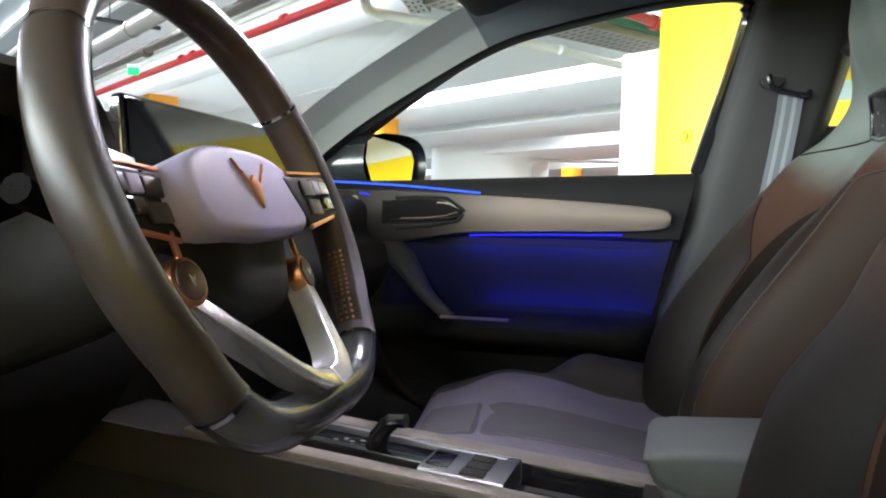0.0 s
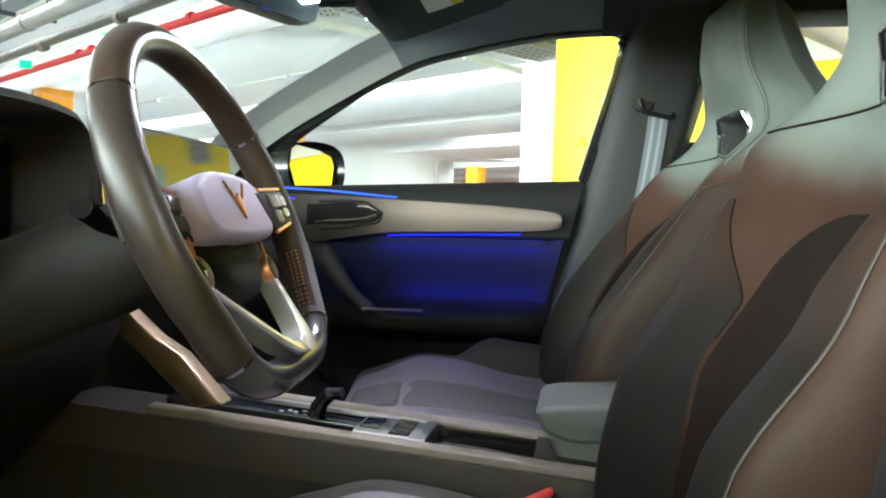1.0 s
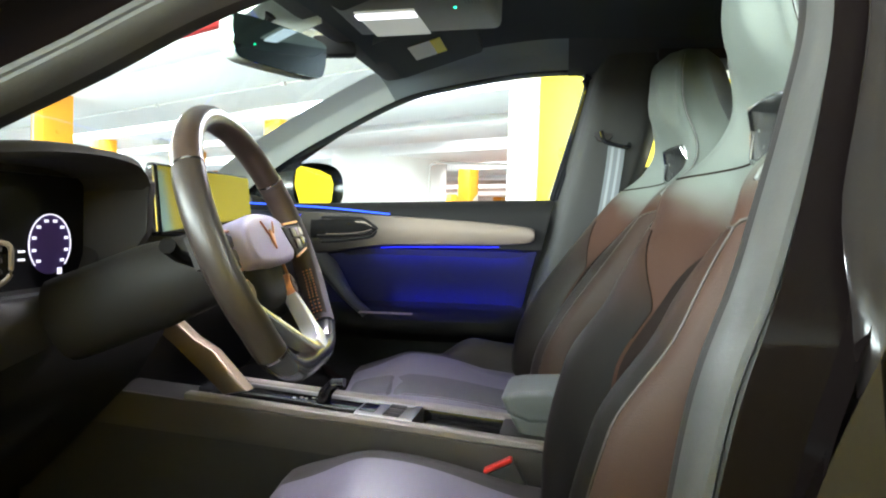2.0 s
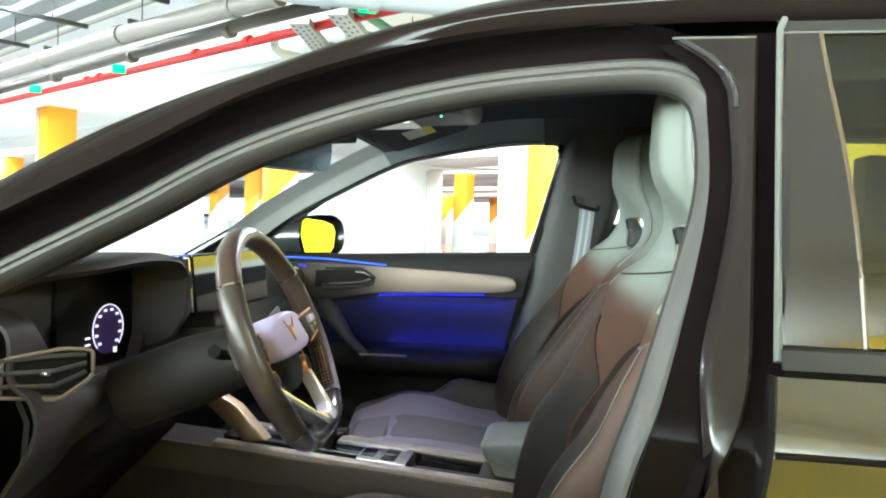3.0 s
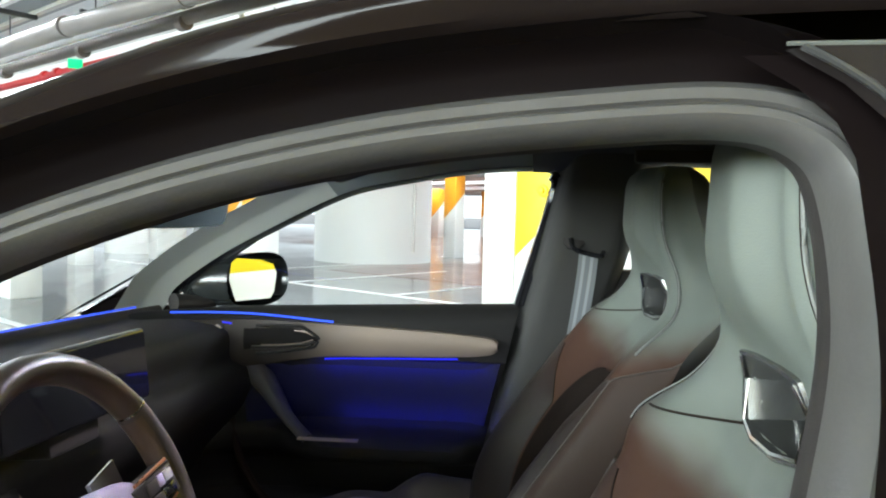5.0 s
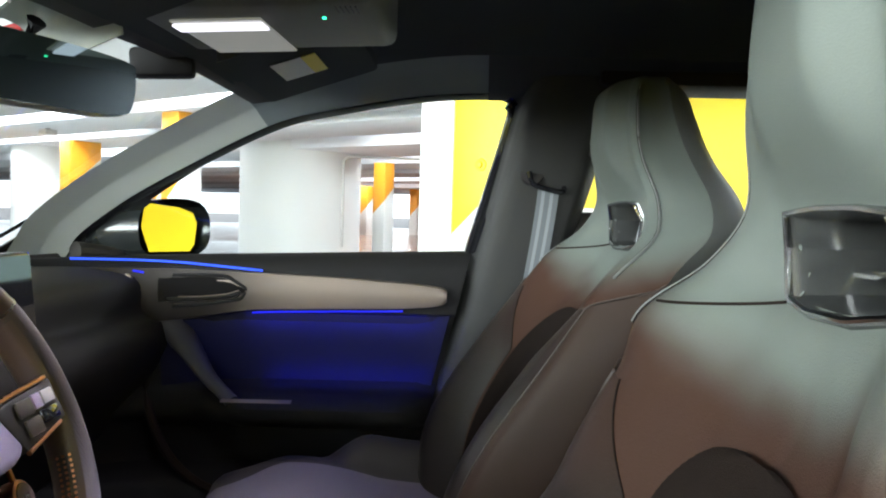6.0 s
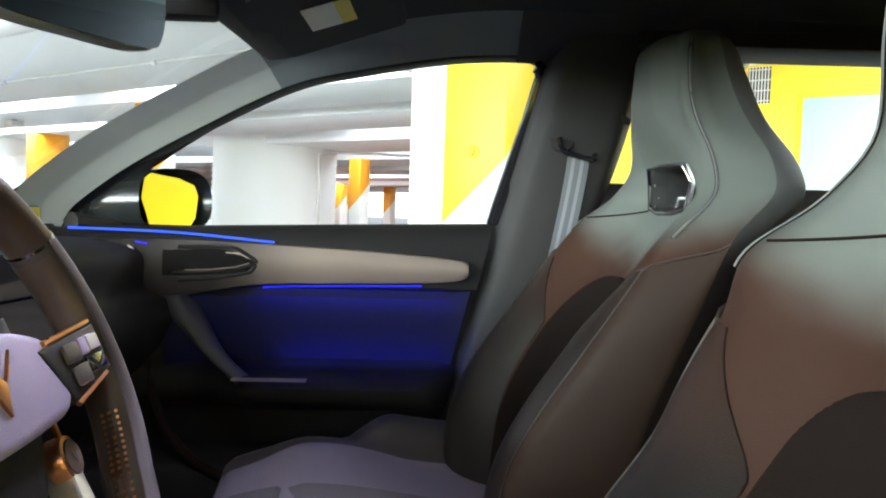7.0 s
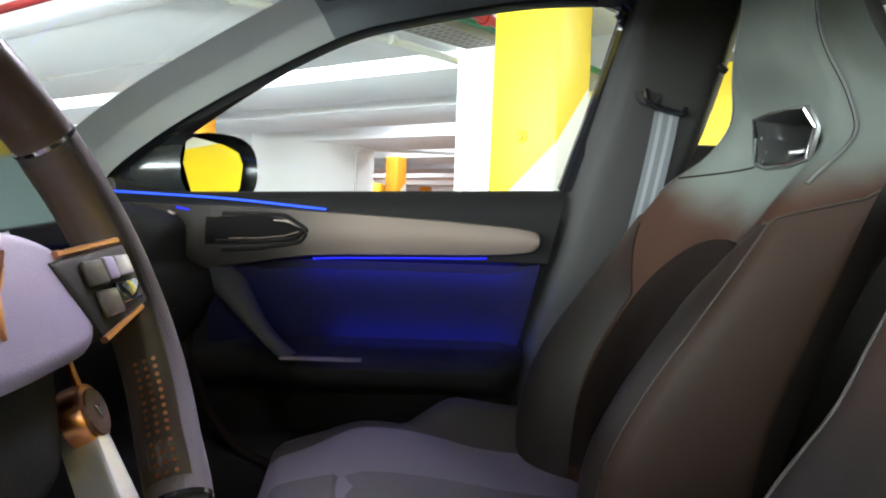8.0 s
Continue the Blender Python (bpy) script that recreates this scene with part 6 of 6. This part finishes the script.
    part("frame_edge", bm, M_CHROME, back, "bright chrome edge")
    bm = tube([Vector((seat_val(XC, HOLE_Z) + 0.045, y0 - 0.076, HOLE_Z - 0.014)), Vector((seat_val(XC, HOLE_Z) + 0.040, y0 + 0.076, HOLE_Z - 0.012))], 0.004, 6)
    bm.transform(inv)
    part("cross_rod", bm, M_CHROME, back)
    # seams
    for s in (1, -1):
        path = []
        for z in [0.975 + 0.355 * i / 30 for i in range(31)]:
            f, _ = seat_section(z, y0)
            q = f[-4] if s > 0 else f[3]
            path.append(q + Vector((-0.0015, s * 0.001, 0)))
        bm = tube(path, 0.0022, 6)
        bm.transform(inv)
        part("side_seam", bm, M_LEATH, back, "stitched side seam")
        bm = tube([q + Vector((-0.0012, -s * 0.0034, 0)) for q in path], 0.0008, 5)
        bm.transform(inv)
        part("seam_stitching", bm, M_LEATHD, back, "dark stitching beside the seam")
        if s < 0:
            continue
        bend = []
        for i in range(12):
            f = i / 11
            z = 1.055 - 0.03 * f
            q, _ = seat_section(z, y0)
            idx = mid + s * (9 + 14 * f)
            a = q[int(idx)]
            b = q[int(idx) + (1 if idx < cols - 2 else 0)]
            bend.append(a + (b - a) * (idx - int(idx)) + Vector((-0.0022, 0, 0)))
        bm = tube(bend, 0.0016, 6)
        bm.transform(inv)
        part("shoulder_seam", bm, M_LEATHD, back)
    # dark cloth insert
    rows = []
    for i in range(41):
        z = 0.56 + 0.38 * (1 - (1 - i / 40) ** 1.6)
        w = 0.113 if z < 0.85 else 0.113 * math.sqrt(max(1 - ((z - 0.85) / 0.0905) ** 4, 0.01))
        row = []
        for k in range(9):
            f = -1 + 2 * k / 8
            yy = w * f
            xx = seat_val(XC, z) + (seat_val(XB, z) - seat_val(XC, z)) * ss(0.35, 0.92, abs(yy) / seat_val(WF, z))
            row.append(Vector((xx - 0.005 + 0.004 * (abs(f) > 0.99), y0 + yy, z)))
        rows.append(row)
    bm = sheet(rows)
    bm.transform(inv)
    part("backrest_insert", bm, M_LEATHD, back, "dark cloth centre panel")
    # cushion
    def top(x):
        return curve_at([(-0.47, 0.48), (-0.455, 0.535), (-0.42, 0.558), (-0.36, 0.568), (-0.29, 0.570), (-0.20, 0.562), (-0.05, 0.540), (0.13, 0.525)], x - fx) - drop

    def hump(x):
        return 0.034 * ss(-0.415, -0.29, x - fx) * (1 - 0.8 * ss(-0.26, 0.02, x - fx))

    crow = []
    for i in range(37):
        x = -0.47 + fx + (0.60 - fx) * i / 36
        zc = top(x)
        fb = lift * ss(-0.27, -0.13, x)
        hb = hump(x)
        bol = 0.004 * ss(-0.44, -0.30, x) + 0.004
        sec = [(-0.262, 0.34), (-0.268, zc - 0.08), (-0.258, zc - 0.02 + bol * 0.4), (-0.235, zc + bol), (-0.205, zc + bol * 0.9), (-0.165, zc + 0.002), (-0.10, zc - 0.006), (0, zc - 0.006 + hb * 0.1), (0.10, zc - 0.002 + hb * 0.8), (0.165, zc + 0.002 + max(hb, fb * 0.25)), (0.20, zc + bol * 0.9 + max(fb * 0.85, hb * 0.8)), (0.232, zc + bol + max(fb, hb * 0.5)), (0.256, zc - 0.012 + bol * 0.4 + fb * 0.85), (0.268, zc - 0.08 + fb * 0.5), (0.262, 0.34)]
        crow.append(spline([(x, y0 + y, z) for y, z in sec], 57))
    bm = sheet([r[36:] for r in crow], cap=True)
    bm.transform(inv)
    side = bm
    bm = sheet([r[:37] for r in crow], cap=True)
    bm.transform(inv)
    cush = part("cushion", bm, M_CUSH, seat, "padded seat cushion", sharp=70)
    part("side_bolster", side, M_BOLST, cush, "raised dark cushion bolster", sharp=70)
    for x0, x1 in ((-0.435, -0.335), (-0.328, 0.02)):
        rows = []
        for i in range(13):
            x = x0 + fx + (x1 - x0) * i / 12
            e = 0.006 if i in (0, 12) else 0.0
            zc = top(x)
            rows.append([Vector((x, y0 + y, zc + dz - e)) for y, dz in ((-0.150, -0.004), (-0.145, 0.003), (-0.1, 0.000), (-0.04, -0.001), (0, 0.000), (0.03, 0.001 + 0.25 * hump(x)), (0.036, -0.004 + 0.2 * hump(x)))])
        bm = sheet(rows)
        bm.transform(inv)
        part("cushion_insert", bm, M_CUSHD, cush, "dark cloth centre panel")
    bm = join(box(-0.40, 0.20, y0 - 0.24, y0 - 0.20, 0.262 - dz, 0.345, 0.006), box(-0.40, 0.20, y0 + 0.20, y0 + 0.24, 0.262 - dz, 0.345, 0.006))
    bm.transform(inv)
    part("seat_rails", bm, M_DARKST, seat)
    # the backrest set a little more upright below the shoulders
    for ob in [back] + list(back.children):
        for v in ob.data.vertices:
            v.co.z += tall * ss(0.86, 1.06, v.co.z)
            v.co.x += upright * ss(0.72, 0.38, v.co.z) - head * ss(0.86, 0.98, v.co.z) + waist * ss(0.48, 0.60, v.co.z) * ss(0.77, 0.69, v.co.z)
    seat.matrix_world = pose(0.05 + dx, y0, 0.27 + dz, 0, 0, yaw)
    return seat


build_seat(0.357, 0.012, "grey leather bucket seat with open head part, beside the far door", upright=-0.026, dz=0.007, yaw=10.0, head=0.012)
build_seat(-0.40, 0.026, "grey leather bucket driver's seat with open head part", 0.02, 0.065, 0.055, 0.0, -0.013, 5.0, 0.012, 0.030, 0.022, (M_BOLFADE_NEAR, M_BOLSIDE_LIT))

# ---- belts, buckle ----
belt = thing("seat_belt", "grey webbing seat belt hanging on the far middle post", "seat belt")


def belt_y(z):
    return far_y(max(z, 0.9), 0.03) - 0.066


part("anchor_cover", disc((0.158, belt_y(1.20) + 0.014, 1.20), (0, -1, 0.3), 0.026, 0.012, 24, 0.005), M_PLAST, belt, "dark round belt guide cover")
part("guide", tube(spline([(0.150, belt_y(1.2), 1.205), (0.160, belt_y(1.18) - 0.008, 1.180), (0.195, belt_y(1.17) - 0.01, 1.168), (0.222, belt_y(1.17) - 0.006, 1.165), (0.226, belt_y(1.17) + 0.01, 1.180)], 20), 0.006, 8), M_GLOSSB, belt, "black belt guide loop")
web = part("webbing", sheet([[Vector((xc + s * 0.0225, belt_y(z) - 0.002, z)) for s in (-1, -0.33, 0.33, 1)] for z, xc in [(1.168 - 0.30 * i / 10, 0.193 - 0.036 * (i / 10) ** 1.3) for i in range(11)]], thick=0.0016), M_BELT, belt, "grey belt webbing with paler stripes")
for k in (-0.45, 0.35):
    part("stripe", sheet([[Vector((xc + (k + w) * 0.0225, belt_y(z) - 0.0045, z)) for w in (-0.16, 0.16)] for z, xc in [(1.166 - 0.29 * i / 10, 0.193 - 0.036 * (i / 10 * 0.97) ** 1.3) for i in range(11)]]), mat("pale_webbing_stripe", (0.27, 0.285, 0.295), 0.7, grain=0.3, gscale=500), web)
hook = thing("coat_hook", "small black hook on the far post", "hook")
part("peg", tube(spline([(0.29, 0.64, 1.275), (0.275, 0.61, 1.268), (0.275, 0.60, 1.248), (0.288, 0.605, 1.240)], 12), 0.007, 8), M_PLAST, hook)
buck = thing("belt_buckle", "black belt buckle with a red release button", "belt buckle")
part("body", box(-0.03, 0.03, -0.014, 0.014, -0.06, 0.02, 0.006, 2, m=pose(-0.012, -0.170, 0.528, 0, -28, 0)), M_PLAST, buck)
part("button", box(-0.026, 0.026, -0.010, 0.010, 0.0195, 0.027, 0.002, 1, m=pose(-0.012, -0.170, 0.528, 0, -28, 0)), M_REDP, buck, "red release button")

# ---- roof fittings ----
rc = thing("roof_console", "grey roof console with a lit reading lamp", "roof console")
bm = box(-0.37, -0.07, -0.105, 0.13, 1.348, 1.385, 0.016, 3)
for q in bm.verts:
    q.co.z = roof_z(q.co.x, q.co.y) - 0.024 if q.co.z > 1.368 else q.co.z + min(0.20 * (q.co.x + 0.31), 0.0)
part("body", bm, mat("dim_grey_console_plastic", (0.15, 0.155, 0.15), 0.6, var=0.1, grain=0.2, gscale=1200), rc)
for nm, y0, y1, zz, mt, lb in (("lamp_lens", -0.055, 0.115, 1.3385, M_LENS, "frosted reading lamp lens"), ("lamp_core", -0.047, -0.018, 1.3345, M_DOME, "lit white lamp strip")):
    bm = box(-0.330, -0.215, y0, y1, zz, zz + 0.003, 0.001, 1)
    for q in bm.verts:
        q.co.z += min(0.20 * (q.co.x + 0.31), 0.0)
    part(nm, bm, mt, rc, lb)
part("tell_tale", box(-0.142, -0.138, -0.042, -0.038, 1.3445, 1.3475), M_GRLED, rc, "tiny green light")
for k in range(5):
    part("mic_slot", box(-0.118 + 0.006 * k, -0.116 + 0.006 * k, -0.085, -0.060, 1.3462, 1.3478), M_DARKST, rc)
reading = strip_lamp("reading_lamp", look((-0.290, 0.03, 1.322), (-0.42, -0.16, 0.62)), 0.06, 0.09, 2.6, (0.90, 0.86, 1.0))
reading.data.spread = radians(118)


def visor(y0, y1, name_label):
    v = thing("sun_visor", name_label, "sun visor", "sun visors")
    bm = box(-0.355 if y0 > 0 else -0.32, -0.15 if y0 > 0 else -0.07, y0, y1, 1.358, 1.376, 0.008, 2)
    for q in bm.verts:
        q.co.z = roof_z(q.co.x, q.co.y) - ((0.034 if q.co.z > 1.367 else 0.052) if y0 > 0 else (0.040 if q.co.z > 1.367 else 0.072))
    part("board", bm, M_HEAD, v)
    return v


v = visor(0.16, 0.45, "dark cloth sun visor with a white and yellow label")
for nm, xa, xb, mt, lb in (("label", -0.295, -0.2452, M_LABELW, "white paper label"), ("label_band", -0.245, -0.222, M_LABELY, "yellow part of the label")):
    bm = box(xa, xb, 0.245, 0.345, 1.3562, 1.3576)
    for q in bm.verts:
        q.co.z += roof_z(q.co.x, q.co.y) - 0.0535 - 1.3576
    part(nm, bm, mt, v, lb)
visor(-0.46, -0.155, "dark cloth sun visor folded up over the driver's place")

rv = thing("rear_view_mirror", "frameless dark rear-view mirror hung at the windscreen", "mirror", at=(-0.47, -0.0, 1.275))
RVO = [(p.x, p.y * 1.15) for p in spline([(-0.118, 0.02, 0), (-0.105, 0.034, 0), (0, 0.036, 0), (0.105, 0.030, 0), (0.118, 0.015, 0), (0.112, -0.022, 0), (0.09, -0.034, 0), (0, -0.036, 0), (-0.09, -0.034, 0), (-0.114, -0.02, 0)], 48, closed=True)]
AX = Matrix(((0, 0, 1, 0), (1, 0, 0, 0), (0, 1, 0, 0), (0, 0, 0, 1)))
part("housing", plate(RVO, 0.03, 0.010, 3, m=AX @ pose(0, 0, -0.03) @ Matrix.Diagonal((1, 1, 1, 1))), M_PLASTG, rv, "grey mirror housing")
# A dim teal reflection is put into the glass colour.
part("glass", plate([(x * 0.985, y * 0.96) for x, y in RVO], 0.003, m=AX @ pose(0, 0, 0.0003)), mat("teal_reflection_mirror_glass", (0.22, 0.30, 0.30), 0.03, metal=0.94, var=0.02), rv, "mirror glass with a dim teal reflection in its colour")
part("mount_cover", sheet([[Vector((x, w * math.cos(q), z + h * math.sin(q))) for q in [k / 15 * math.pi for k in range(16)]] for x, w, z, h in ((-0.10, 0.045, 0.050, 0.03), (-0.07, 0.065, 0.040, 0.045), (-0.03, 0.070, 0.045, 0.05), (0.03, 0.075, 0.060, 0.045))], thick=0.004), M_PLASTG, rv, "grey cover over the mirror's mount")
part("stem", tube([(-0.03, 0, 0.01), (-0.055, 0, 0.04), (-0.03, 0, 0.065)], 0.012, 8), M_PLAST, rv)
rv.matrix_world = pose(-0.452, -0.095, 1.262, 0, -1, -23)
dc = thing("dash_camera", "small black camera box hung at the windscreen", "camera")
part("body", box(-0.047, 0.047, -0.022, 0.022, -0.026, 0.018, 0.008, 2, m=pose(-0.445, 0.18, 1.335, 0, -4, 18)), M_DOORP, dc)
part("mount", box(-0.02, 0.02, -0.014, 0.014, 0.0182, 0.04, 0.004, 1, m=pose(-0.445, 0.18, 1.337, 0, -4, 18)), M_PLAST, dc)
